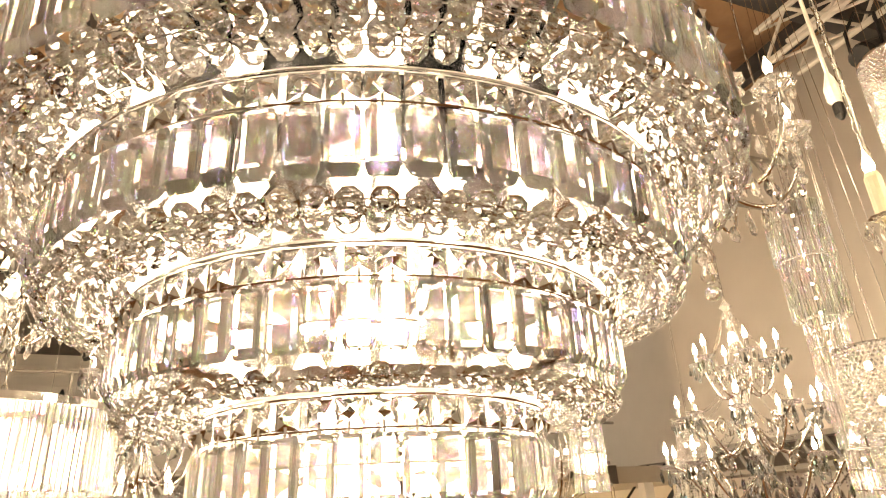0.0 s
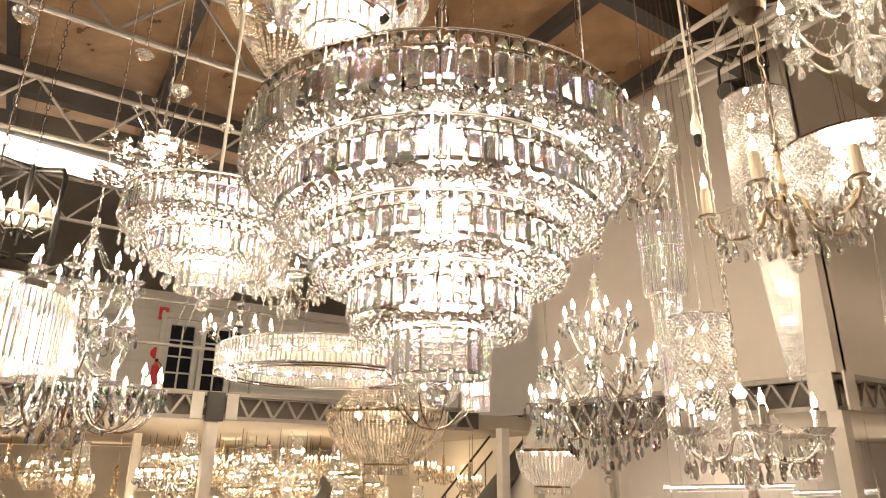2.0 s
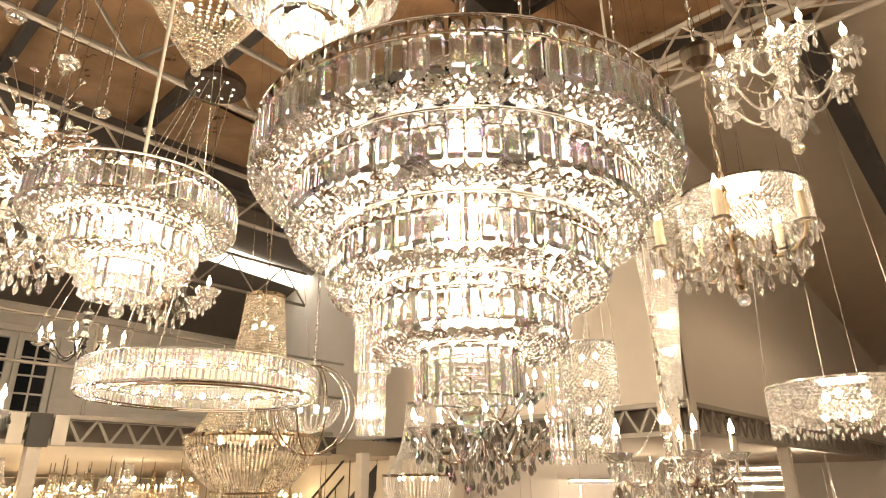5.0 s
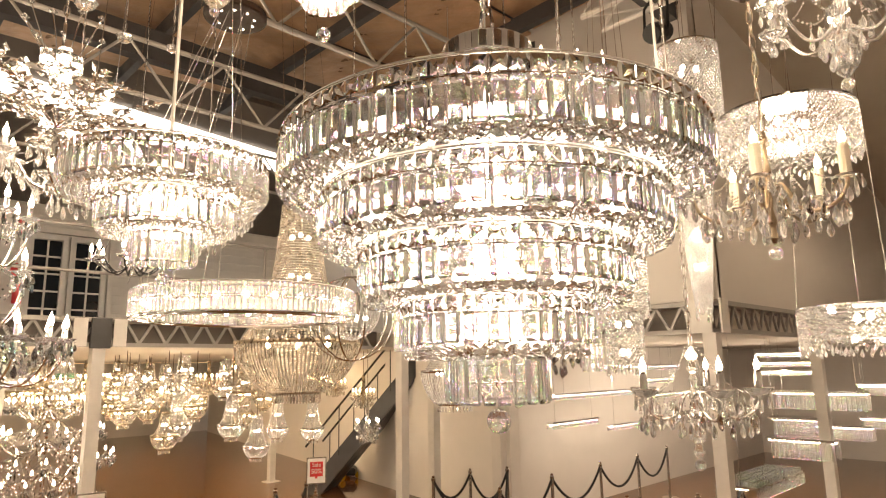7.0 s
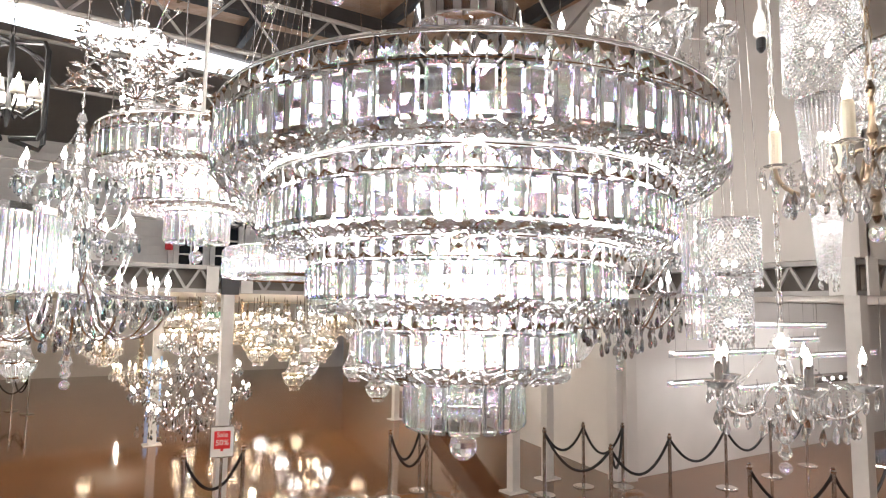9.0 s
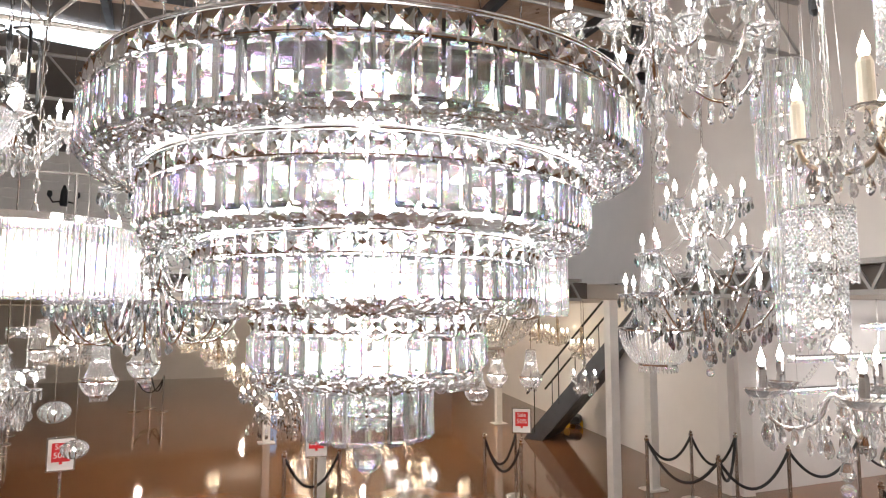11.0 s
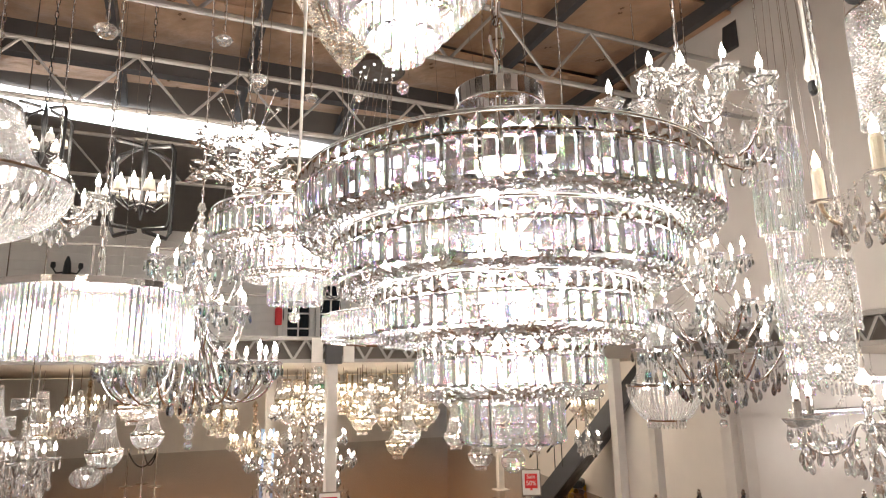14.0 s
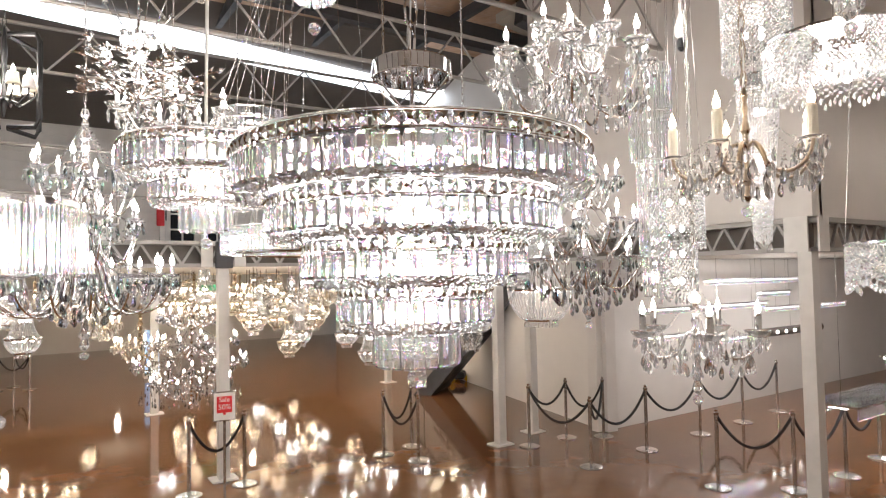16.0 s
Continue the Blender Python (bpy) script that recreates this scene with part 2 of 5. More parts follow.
        return self.add(vs, fs)

    def drop(self, top, w, h, n=6, a=0.0):
        """A faceted almond drop that hangs from top."""
        x, y, z = top
        prof = [(0.0, 0), (0.3, -0.28), (0.5, -0.62), (0.36, -0.86), (0.0, -1)]
        vs, fs = [(x, y, z)], []
        for r, d in prof[1:4]:
            for i in range(n):
                q = a + 2 * math.pi * i / n
                k = 0.62 if i % 2 else 1.0
                vs.append((x + w * r * k * math.cos(q), y + w * r * k * math.sin(q), z + d * h))
        vs.append((x, y, z - h))
        for i in range(n):
            j = (i + 1) % n
            fs.append((0, 1 + i, 1 + j))
            for k in (0, 1):
                fs.append((1 + k * n + i, 1 + (k + 1) * n + i, 1 + (k + 1) * n + j, 1 + k * n + j))
            fs.append((1 + 2 * n + i, 1 + 3 * n, 1 + 2 * n + j))
        return self.add(vs, fs)

    def mesh(self, name, mat, smooth=False):
        me = bpy.data.meshes.new(name)
        me.from_pydata(self.v, [], self.f)
        me.materials.append(mat)
        if smooth:
            me.polygons.foreach_set("use_smooth", [True] * len(me.polygons))
        me.update()
        return me


GLASS = (CRYSTAL, BEAD, MESH, HERO_BEAD, CLEAR, CHAMPAGNE, SMOKE)


def part(name, geo, mat, parent=None, label="", m=None, smooth=False, kind=""):
    """One mesh object, under a thing or a part."""
    me = geo if isinstance(geo, bpy.types.Mesh) else geo.mesh(name, mat, smooth)
    ob = new(name, me)
    if parent is not None:
        ob.parent = parent
    if m is not None:
        ob.matrix_basis = m
    if me.materials[0] in GLASS:
        ob.visible_shadow = False
    return tagged(ob, label, kind=kind)


def thing(name, x, y, z, label, category, group=""):
    ob = new(name)
    ob.location = (x, y, z)
    return tagged(ob, label, category, group)


def setting(name, geo, mat, label, category, smooth=False):
    return tagged(part(name, geo, mat, None, "", None, smooth), label, category, "", "structure")


def turn(a, x=0.0, y=0.0, z=0.0):
    return Matrix.Translation((x, y, z)) @ Matrix.Rotation(a, 4, "Z")


# ---- the hall ----
MEZZ_Y, SIDE_X, SIDE_Y = 8.3, 6.1, 2.7
setting("floor", Geo().box((5, 9, -0.1), (36, 40, 0.2)), FLOOR, "glossy brown polished showroom floor", "floor")

# walls under and over the mezzanine
setting("wall_far_low", Geo().box((5, 27.6, 1.45), (28, 0.2, 2.9)), PLASTER, "pale wall under the mezzanine", "wall")
far_wall = setting("wall_far_high", Geo().box((5.0, 14.25, 5.6), (28, 0.2, 4.85)), PLASTER, "pale weatherboard wall on the mezzanine", "wall")
setting("wall_left", Geo().box((-9, 9, 3.75), (0.2, 40, 7.9)), PLASTER, "plain pale wall", "wall")
setting("wall_back", Geo().box((5, -7, 3.75), (36, 0.2, 7.9)), PLASTER, "plain pale wall", "wall")
setting("wall_right", Geo().box((19, 0, 3.75), (0.2, 34, 7.9)), PLASTER, "plain pale wall", "wall")
side = Geo().box((SIDE_X + 0.1, (SIDE_Y + 6.95) / 2, 5.3), (0.2, 6.95 - SIDE_Y, 4.16))
side.box((12.6, SIDE_Y + 0.1, 5.3), (12.7, 0.2, 4.16)).box((12.6, 6.85, 5.3), (12.7, 0.2, 4.16))
side.box((7.4, 10.5, 5.3), (0.2, 7.4, 4.16))
setting("wall_side_high", side, PLASTER, "smooth white upper wall above the steel truss", "wall")
low = Geo().box((13.2, 7.1, 1.45), (11.4, 0.2, 2.9))
low.box((0, 0, 0), (0.2, 20.4, 2.9), Matrix.Translation((9.65, 16.9, 1.45)) @ Matrix.Rotation(-0.19, 4, "Z"))
setting("wall_side_low", low, PLASTER, "pale wall of the side aisle", "wall")
setting("mezzanine_floor", Geo().box((1.5, 18.1, 3.03), (24, 19, 0.24)), SOFFIT, "mezzanine slab with a pale soffit", "ceiling")
setting("aisle_ceiling", Geo().box((12.7, 4.95, 3.03), (12.6, 4.1, 0.24)), SOFFIT, "low pale ceiling of the side aisle", "ceiling")

# roof: a high dark deck, foil bays between rafters, falling to the far wall
roof = Geo()
roof.add([(-9, 9.9, 7.3), (19, 9.9, 7.3), (19, 14.6, 5.72), (-9, 14.6, 5.72), (-9, 9.9, 7.5), (19, 9.9, 7.5), (19, 14.6, 5.9), (-9, 14.6, 5.9)],
         [(0, 1, 2, 3), (7, 6, 5, 4), (0, 4, 5, 1), (2, 6, 7, 3), (1, 5, 6, 2), (3, 7, 4, 0)])
roof.box((-1.3, 2.2, 7.45), (15.4, 18.4, 0.12)).box((12.7, 9.6, 7.45), (12.8, 3.6, 0.12))
side_roof = Geo().add([(6.3, -7, 7.1), (19, -7, 5.2), (19, 8, 5.2), (6.3, 8, 7.1), (6.3, -7, 7.25), (19, -7, 5.35), (19, 8, 5.35), (6.3, 8, 7.25)],
         [(0, 1, 2, 3), (7, 6, 5, 4), (0, 4, 5, 1), (2, 6, 7, 3), (1, 5, 6, 2), (3, 7, 4, 0)])
setting("ceiling", roof, ROOF_AND_SHADE, "dark sheet roof deck of the hall", "ceiling")
setting("side_ceiling", side_roof, SOFFIT, "pale lined slope of the side roof", "ceiling")
foil = tagged(new("roof_insulation"), "creased brown foil insulation under the roof", "ceiling", "", "structure")
panel_mesh = Geo().box((0, 0, 0), (1.69, 2.2, 0.03)).mesh("foil_panel", FOIL)
for i in range(9):
    x = -8.2 + 1.75 * i
    for j in range(8):
        y = -6.2 + 2.25 * j
        if random.random() < 0.94:
            part("foil_panel", panel_mesh, FOIL, foil, m=pose(x + 0.8, y + 1.0, 7.3 + random.uniform(-0.03, 0.03), random.uniform(-1.5, 1.5), random.uniform(-1.5, 1.5), 0))
rafter = Geo()
for i in range(9):
    rafter.box((-8.3 + 1.75 * i, 2.2, 7.2), (0.1, 18.4, 0.26))
for y in (-4.5, 2.9, 8.0):
    rafter.box((-0.75, y, 6.75), (16.5, 0.16, 0.42))
for i in range(7):
    rafter.box((0, 0, 0), (13.2, 0.22, 0.4), Matrix.Translation((12.6, -5.5 + 2.1 * i, 5.95)) @ Matrix.Rotation(0.149, 4, "Y"))
setting("roof_beams", rafter, DARK_STEEL, "dark steel rafters and purlins", "beam")
setting("skylight", Geo().box((0, 0, 0), (14, 0.5, 0.03), Matrix.Translation((3.1, 11.1, 6.86)) @ Matrix.Rotation(-0.325, 4, "X") @ Matrix.Rotation(0.085, 4, "Z")), DAY, "bright daylight strip in the roof", "skylight")


def joist(name, a, b, depth, bays, r, mat, box=0.0, label="open-web steel roof joist"):
    """A lattice girder from a to b, its chords depth apart; box: a second pair of chords that far aside."""
    a, b = Vector(a), Vector(b)
    root = thing(name, a.x, a.y, a.z, label, "truss")
    root["kind"] = "structure"
    d = b - a
    aside = Vector((-d.y, d.x, 0)).normalized() * box
    for k, s in enumerate((Vector((0, 0, 0)), aside) if box else (Vector((0, 0, 0)),)):
        part("chord", Geo().tube([s, d + s], r, 8), mat, root)
        part("chord", Geo().tube([s + Vector((0, 0, depth)), d + s + Vector((0, 0, depth))], r, 8), mat, root)
        g = Geo()
        for i in range(bays):
            p, q, w = d * (i / bays), d * ((i + 0.5) / bays), d * ((i + 1) / bays)
            g.tube([p + s, q + s + Vector((0, 0, depth))], r * 0.55, 6)
            g.tube([q + s + Vector((0, 0, depth)), w + s], r * 0.55, 6)
        part("web", g, mat, root)
    if box:
        g = Geo()
        for i in range(bays):
            p, w = d * (i / bays), d * ((i + 1) / bays)
            g.tube([p, w + aside], r * 0.5, 6).tube([p + Vector((0, 0, depth)), w + aside + Vector((0, 0, depth))], r * 0.5, 6)
        part("bracing", g, mat, root)
    return root


for y, z in ((-3.2, 5.7), (0.9, 5.7), (4.4, 5.45), (6.6, 5.45), (9.6, 5.6)):
    joist("roof_joist", (-8.9, y, z), (SIDE_X - 0.05, y, z), 0.62, 14, 0.028, TRUSS)
joist("lighting_truss", (4.0, -6.8, 5.5), (4.0, 2.6, 5.5), 0.3, 18, 0.024, WHITE_STEEL, 0.32, "white box lighting truss under the roof")


def girder(name, a, b, bays, label):
    """The flat-bar edge girder of the mezzanine: channel chords, zigzag web, on the line from a to b."""
    a, b = Vector(a), Vector(b)
    root = thing(name, a.x, a.y, a.z, label, "truss")
    root["kind"] = "structure"
    d = b - a
    m = Matrix.Rotation(math.atan2(d.y, d.x), 4, "Z")
    n = d.length
    part("chord", Geo().box((n / 2, 0, 0.025), (n, 0.12, 0.05)), TRUSS, root, m=m)
    part("chord", Geo().box((n / 2, 0, 0.325), (n, 0.14, 0.05)), TRUSS, root, m=m)
    bar = Geo().box((0, 0, 0), (0.335, 0.03, 0.03)).mesh("web_bar", TRUSS)
    w = n / bays
    s = math.atan2(0.27, w / 2)
    for i in range(bays):
        for k, q in ((0.25, -s), (0.75, s)):
            o = part("web_bar", bar, TRUSS, root, m=m @ Matrix.Translation(((i + k) * w, 0, 0.175)) @ Matrix.Rotation(q, 4, "Y"))
            o.scale = (math.hypot(0.27, w / 2) / 0.335, 1, 1)
    return root


girder("mezzanine_girder", (-8.8, MEZZ_Y, 2.86), (SIDE_X - 0.3, MEZZ_Y, 2.86), 44, "grey lattice girder along the mezzanine edge")
girder("side_girder", (SIDE_X + 0.02, SIDE_Y + 0.22, 2.86), (SIDE_X + 0.02, 6.9, 2.86), 13, "grey lattice girder over the side aisle")
girder("side_girder", (SIDE_X + 0.1, SIDE_Y + 0.02, 2.86), (18.8, SIDE_Y + 0.02, 2.86), 42, "grey lattice girder over the side aisle")
# shade behind the webs, put in as dark sheets in the roof deck's colour
setting("girder_backing", Geo().box((-1.4, MEZZ_Y + 0.16, 3.03), (14.9, 0.03, 0.26)).box((SIDE_X + 0.2, 4.9, 3.03), (0.03, 4.2, 0.26)), ROOF_AND_SHADE, "dark sheet put in for the shade behind the girders", "panel")
plates = Geo()
for x in (1.46, 1.9):
    plates.box((x, MEZZ_Y - 0.075, 3.03), (0.15, 0.02, 0.33))
plates.box((SIDE_X - 0.08, SIDE_Y + 0.13, 3.04), (0.02, 0.24, 0.36)).box((SIDE_X + 0.05, SIDE_Y - 0.075, 3.04), (0.2, 0.02, 0.36))
setting("girder_plates", plates, WHITE_STEEL, "pale bolted end plates on the girders", "plate")
setting("girder_stub", Geo().box((1.68, MEZZ_Y - 0.09, 3.02), (0.22, 0.06, 0.36)), DARK_STEEL, "dark steel column head", "plate")


def column(x, y, h=2.86, w=0.14):
    root = thing("column", x, y, 0, "slim white square steel column on a base plate", "column", "hall columns")
    root["kind"] = "structure"
    part("shaft", Geo().box((0, 0, h / 2 + 0.01), (w, w, h - 0.02)), WHITE_STEEL, root)
    part("base_plate", Geo().box((0, 0, 0.01), (w * 2.4, w * 2.0, 0.02)), WHITE_STEEL, root)


for x, y in ((1.68, MEZZ_Y), (5.72, 7.4), (6.66, 7.7), (SIDE_X, SIDE_Y + 0.06), (-3.2, MEZZ_Y), (9.6, SIDE_Y + 0.06), (7.1, 13.7), (1.6, 13.4)):
    column(x, y)

# mezzanine rail
rail = thing("handrail", 0, MEZZ_Y, 3.2, "grey pipe guard rail on the mezzanine edge", "railing")
for z in (0.56, 1.12):
    part("rail", Geo().tube([(-8.8, 0, z), (6.0, 0, z)], 0.022, 8), TRUSS, rail)
for i in range(9):
    part("post", Geo().tube([(-8.2 + 1.72 * i, 0, 0), (-8.2 + 1.72 * i, 0, 1.12)], 0.022, 8), TRUSS, rail)

# ---- crystal pieces ----
def prism_geo(w, h, d):
    """A long bevelled drop: flat back, faceted front, cut ends; hangs from its origin, front along +x."""
    sec = [(0.35, -0.5), (0.8, -0.35), (0.8, 0.35), (0.35, 0.5), (-0.25, 0.5), (-0.55, 0.36), (-0.55, -0.36), (-0.25, -0.5)]
    vs, fs = [], []
    c = min(0.12, 0.3 * w / h)
    for z, k, e in ((0.0, 0.86, 0.3), (-c, 1.0, 1.0), (c - 1, 1.0, 1.0), (-1.0, 0.8, 0.3)):
        for a, b in sec:
            vs.append((a * d * e, b * w * k, z * h))
    n = 8
    for k in range(3):
        for i in range(n):
            j = (i + 1) % n
            fs.append((k * n + i, (k + 1) * n + i, (k + 1) * n + j, k * n + j))
    fs += [tuple(range(n)), tuple(3 * n + i for i in range(n - 1, -1, -1))]
    return Geo().add(vs, fs)


def square_geo(w):
    """A square crystal cut to a point in front and behind."""
    h, e = w / 2, 0.16 * w
    vs = [(0, -h, 0), (0, 0, 0), (0, h, 0), (0, h, -h), (0, h, -w), (0, 0, -w), (0, -h, -w), (0, -h, -h)]
    vs += [(e, 0, -h + 0.26 * w), (e, 0.26 * w, -h), (e, 0, -h - 0.26 * w), (e, -0.26 * w, -h), (0.34 * w, 0, -h), (-0.26 * w, 0, -h)]
    fs = []
    for k in range(4):
        a, b, c = 2 * k, 2 * k + 1, (2 * k + 2) % 8
        d, d2 = 8 + k, 8 + (k + 3) % 4
        fs += [(a, b, d), (b, c, d), (a, d, d2), (d, 12, d2), (b, a, 13), (c, b, 13)]
    return Geo().add(vs, fs)


BULB_MESH = Geo().lathe([(0.001, 0), (0.006, 0.004), (0.009, 0.013), (0.0085, 0.021), (0.005, 0.031), (0.0015, 0.041), (0.0004, 0.047)], 10).mesh("flame_bulb", BULB, True)
WARM_MESH = Geo().lathe([(0.001, 0), (0.006, 0.004), (0.009, 0.013), (0.0085, 0.021), (0.005, 0.031), (0.0015, 0.041), (0.0004, 0.047)], 10).mesh("warm_flame_bulb", WARM_BULB, True)
ROUND_MESH = Geo().lathe([(0.001, -0.014), (0.009, -0.011), (0.014, 0), (0.009, 0.011), (0.001, 0.014)], 10).mesh("capsule_bulb", CAPSULE, True)


def chain(parent, x, y, z0, z1, mat, link=0.022, cord=True):
    """A link chain with a flex woven beside it, hanging from z1 to z0 in the parent's frame."""
    g, n = Geo(), max(2, int((z1 - z0) / (link * 1.45)))
    for i in range(n):
        z = z0 + (z1 - z0) * (i + 0.5) / n
        ax = i % 2
        pts = []
        for k in range(8):
            a = 2 * math.pi * k / 8
            u, v = 0.32 * link * math.cos(a), (z1 - z0) / n * 0.66 * math.sin(a)
            pts.append((x + (u if ax else 0), y + (0 if ax else u), z + v))
        g.tube(pts, link * 0.075, 4, True)
    part("chain", g, mat, parent)
    if cord:
        pts = [(x + 0.006 * math.sin(i * 1.9), y + 0.006 * math.cos(i * 1.3), z0 + (z1 - z0) * i / 14) for i in range(15)]
        part("cord", Geo().tube(pts, 0.0022, 5), WHITE_PLASTIC, parent)


def wires(parent, r, z0, n, apex, mat=STEEL):
    for i in range(n):
        a = 2 * math.pi * i / n + 0.4
        part("wire", Geo().tube([(r * math.cos(a), r * math.sin(a), z0), (0.12 * r * math.cos(a), 0.12 * r * math.sin(a), apex)], 0.0016, 4), mat, parent)


def canopy(parent, z, r, mat, h=0.03):
    part("canopy", Geo().lathe([(r * 0.3, z - h), (r * 0.85, z - h * 0.6), (r, z), (r, z + h * 0.3)], 24), mat, parent, smooth=False)


def ball(parent, z, r, name="crystal_ball"):
    g = Geo().lathe([(0.0005, -r)] + [(r * math.cos(t), r * math.sin(t)) for t in [-1.2 + 0.4 * i for i in range(7)]] + [(0.0005, r)], 12)
    part(name, g, CRYSTAL, parent, "faceted crystal ball", Matrix.Translation((0, 0, z)))


def prism_tier(root, r, z_top, n, ph, squares=True, sq=0.024, depth=0.009, w=None, rows=1, mat=CRYSTAL):
    """A chrome hoop hung with square crystals over long prisms; ph: the prisms' length."""
    w = w or 2 * math.pi * r / n * 0.88
    g = Geo().ring(r, z_top, 0.0012, 72, 5)
    if squares:
        g.ring(r, z_top - sq - 0.004, 0.001, 72, 4)
    frame_ = part("tier_hoop", g, CHROME, root, "chrome hoop")
    gb = Geo()
    m = 72
    vs, fs = [], []
    for q, z in ((r - 0.003, z_top), (r - 0.003, z_top + 0.005), (r - 0.006, z_top + 0.005), (r - 0.006, z_top)):
        for i in range(m):
            a = 2 * math.pi * i / m
            vs.append((q * math.cos(a), q * math.sin(a), z))
    for k in range(4):
        for i in range(m):
            j = (i + 1) % m
            fs.append((k * m + i, k * m + j, (k + 1) % 4 * m + j, (k + 1) % 4 * m + i))
    part("hoop_band", gb.add(vs, fs), NICKEL, frame_)
    pm = prism_geo(w, ph, depth).mesh("prism", mat)
    sm = square_geo(min(sq, w)).mesh("square_crystal", mat)
    pins = Geo()
    z = z_top - 0.003
    for i in range(n):
        a = 2 * math.pi * (i + random.uniform(-0.06, 0.06)) / n
        tilt = Matrix.Rotation(random.uniform(-0.05, 0.05), 4, "Z") @ Matrix.Rotation(random.uniform(-0.03, 0.03), 4, "Y")
        zz = z
        if squares:
            pins.box((0, 0, 0), (0.0024, 0.0024, 0.013), turn(a) @ Matrix.Translation((r + 0.001, 0, zz - sq - 0.002)))
            part("square_crystal", sm, mat, frame_, m=turn(a) @ Matrix.Translation((r, 0, zz)) @ tilt)
            zz -= sq + 0.005
        for k in range(rows):
            part("prism", pm, mat, frame_, m=turn(a) @ Matrix.Translation((r, 0, zz - k * (ph + 0.004))) @ tilt)
    if squares:
        part("hook_wire", pins, CHROME, frame_, kind="stuff")
    return frame_


def bead_rows(root, r0, r1, z0, z1, rows, size, mat=HERO_BEAD, dip=0.75):
    """Rings of octagon beads stepping from r0, z0 to r1, z1, on chrome wires."""
    g = Geo()
    for k in range(rows):
        f = k / max(1, rows - 1)
        r, z = r0 + (r1 - r0) * f, z0 + (z1 - z0) * f
        n = int(2 * math.pi * r / (size * 2.15))
        part("bead_wire", Geo().ring(r, z, 0.0009, 64, 4), CHROME, root)
        for i in range(n):
            a = 2 * math.pi * (i + 0.5 * (k % 2)) / n
            g.octagon((r * math.cos(a), r * math.sin(a), z + random.uniform(-0.001, 0.001)), size, size * 0.55, a + random.uniform(-0.25, 0.25), dip + random.uniform(-0.25, 0.25))
    part("bead_fringe", g, mat, root, "rings of octagon crystal beads", kind="stuff")


def inner_bulbs(root, r, z, n, mesh=ROUND_MESH, s=1.0):
    for i in range(n):
        a = 2 * math.pi * (i + 0.5) / n
        o = part("bulb", mesh, None, root, m=Matrix.Translation((r * math.cos(a), r * math.sin(a), z)))
        o.scale = (s, s, s)


# ---- the great tiered chandelier ----
HX, HY = 0.2, 0.66
hero = thing("tiered_chandelier", HX, HY, 2.44, "large five-tier chandelier of clear crystal prisms, lit", "chandelier")
Z = -2.44
TIERS = [(0.397, 2.974, 92, 0.066, 0.0265), (0.325, 2.87, 76, 0.053, 0.0235), (0.25, 2.773, 60, 0.051, 0.0225), (0.172, 2.676, 42, 0.051, 0.0215), (0.091, 2.578, 22, 0.082, 0)]
for k, (r, z, n, ph, sq) in enumerate(TIERS):
    prism_tier(hero, r, z + Z, n, ph, sq > 0, sq or 0.02)
    if k < 4:
        rn, zn = TIERS[k + 1][0], TIERS[k + 1][1]
        bead_rows(hero, r - 0.008, rn + 0.009, zn + 0.0 + Z, zn + 0.012 + Z, 4, 0.0102)
        inner_bulbs(hero, (r + rn) / 2 - 0.05, zn + 0.025 + Z, (22, 18, 13, 8)[k])
        part("tray", Geo().lathe([(rn - 0.02, zn + 0.046 + Z), (r - 0.04, zn + 0.048 + Z), (r - 0.04, zn + 0.05 + Z), (rn - 0.02, zn + 0.05 + Z)], 48), CHROME, hero, "mirror-polished lamp tray")
bead_rows(hero, 0.05, 0.03, 2.535 + Z, 2.51 + Z, 3, 0.008)
g = Geo()
for z in (2.6, 2.56, 2.53):
    g.ring(0.055, z + Z, 0.0018, 32, 4)
part("inner_hoop", g, CHROME, hero)
part("hub", Geo().tube([(0, 0, 2.485 + Z), (0, 0, 3.135 + Z)], 0.006, 8), CHROME, hero)
ball(hero, 2.461 + Z, 0.0225)
crown = part("crown", Geo().ring(0.088, 3.182 + Z, 0.0025, 40, 5).ring(0.088, 3.148 + Z, 0.0025, 40, 5), CHROME, hero)
pm = Geo().box((0, 0, -0.018), (0.004, 0.0128, 0.034)).mesh("mirror_plate", CHROME)
for i in range(40):
    part("mirror_plate", pm, CHROME, crown, m=turn(2 * math.pi * i / 40) @ Matrix.Translation((0.088, 0, 3.183 + Z)) @ Matrix.Rotation(random.uniform(-0.22, 0.22), 4, "Z") @ Matrix.Rotation(random.uniform(-0.12, 0.12), 4, "Y"))
part("crown_top", Geo().lathe([(0.012, 3.194 + Z), (0.084, 3.184 + Z), (0.084, 3.18 + Z), (0.012, 3.18 + Z)], 32), CHROME, crown)
for i in range(6):
    a = math.pi * i / 3
    part("spoke", Geo().tube([(0.02 * math.cos(a), 0.02 * math.sin(a), 3.07 + Z), (0.39 * math.cos(a), 0.39 * math.sin(a), 2.976 + Z)], 0.003, 6), CHROME, hero)
    part("stay", Geo().tube([(0.09 * math.cos(a), 0.09 * math.sin(a), 3.135 + Z), (0.03 * math.cos(a), 0.03 * math.sin(a), 3.08 + Z)], 0.003, 6), CHROME, hero)
chain(hero, 0, 0, 3.2 + Z, 7.38 + Z, CHROME, 0.05)
for z, w in ((2.94, 30), (2.82, 13), (2.73, 8), (2.63, 4.5)):
    lamp(HX, HY, z, w, 0.06)

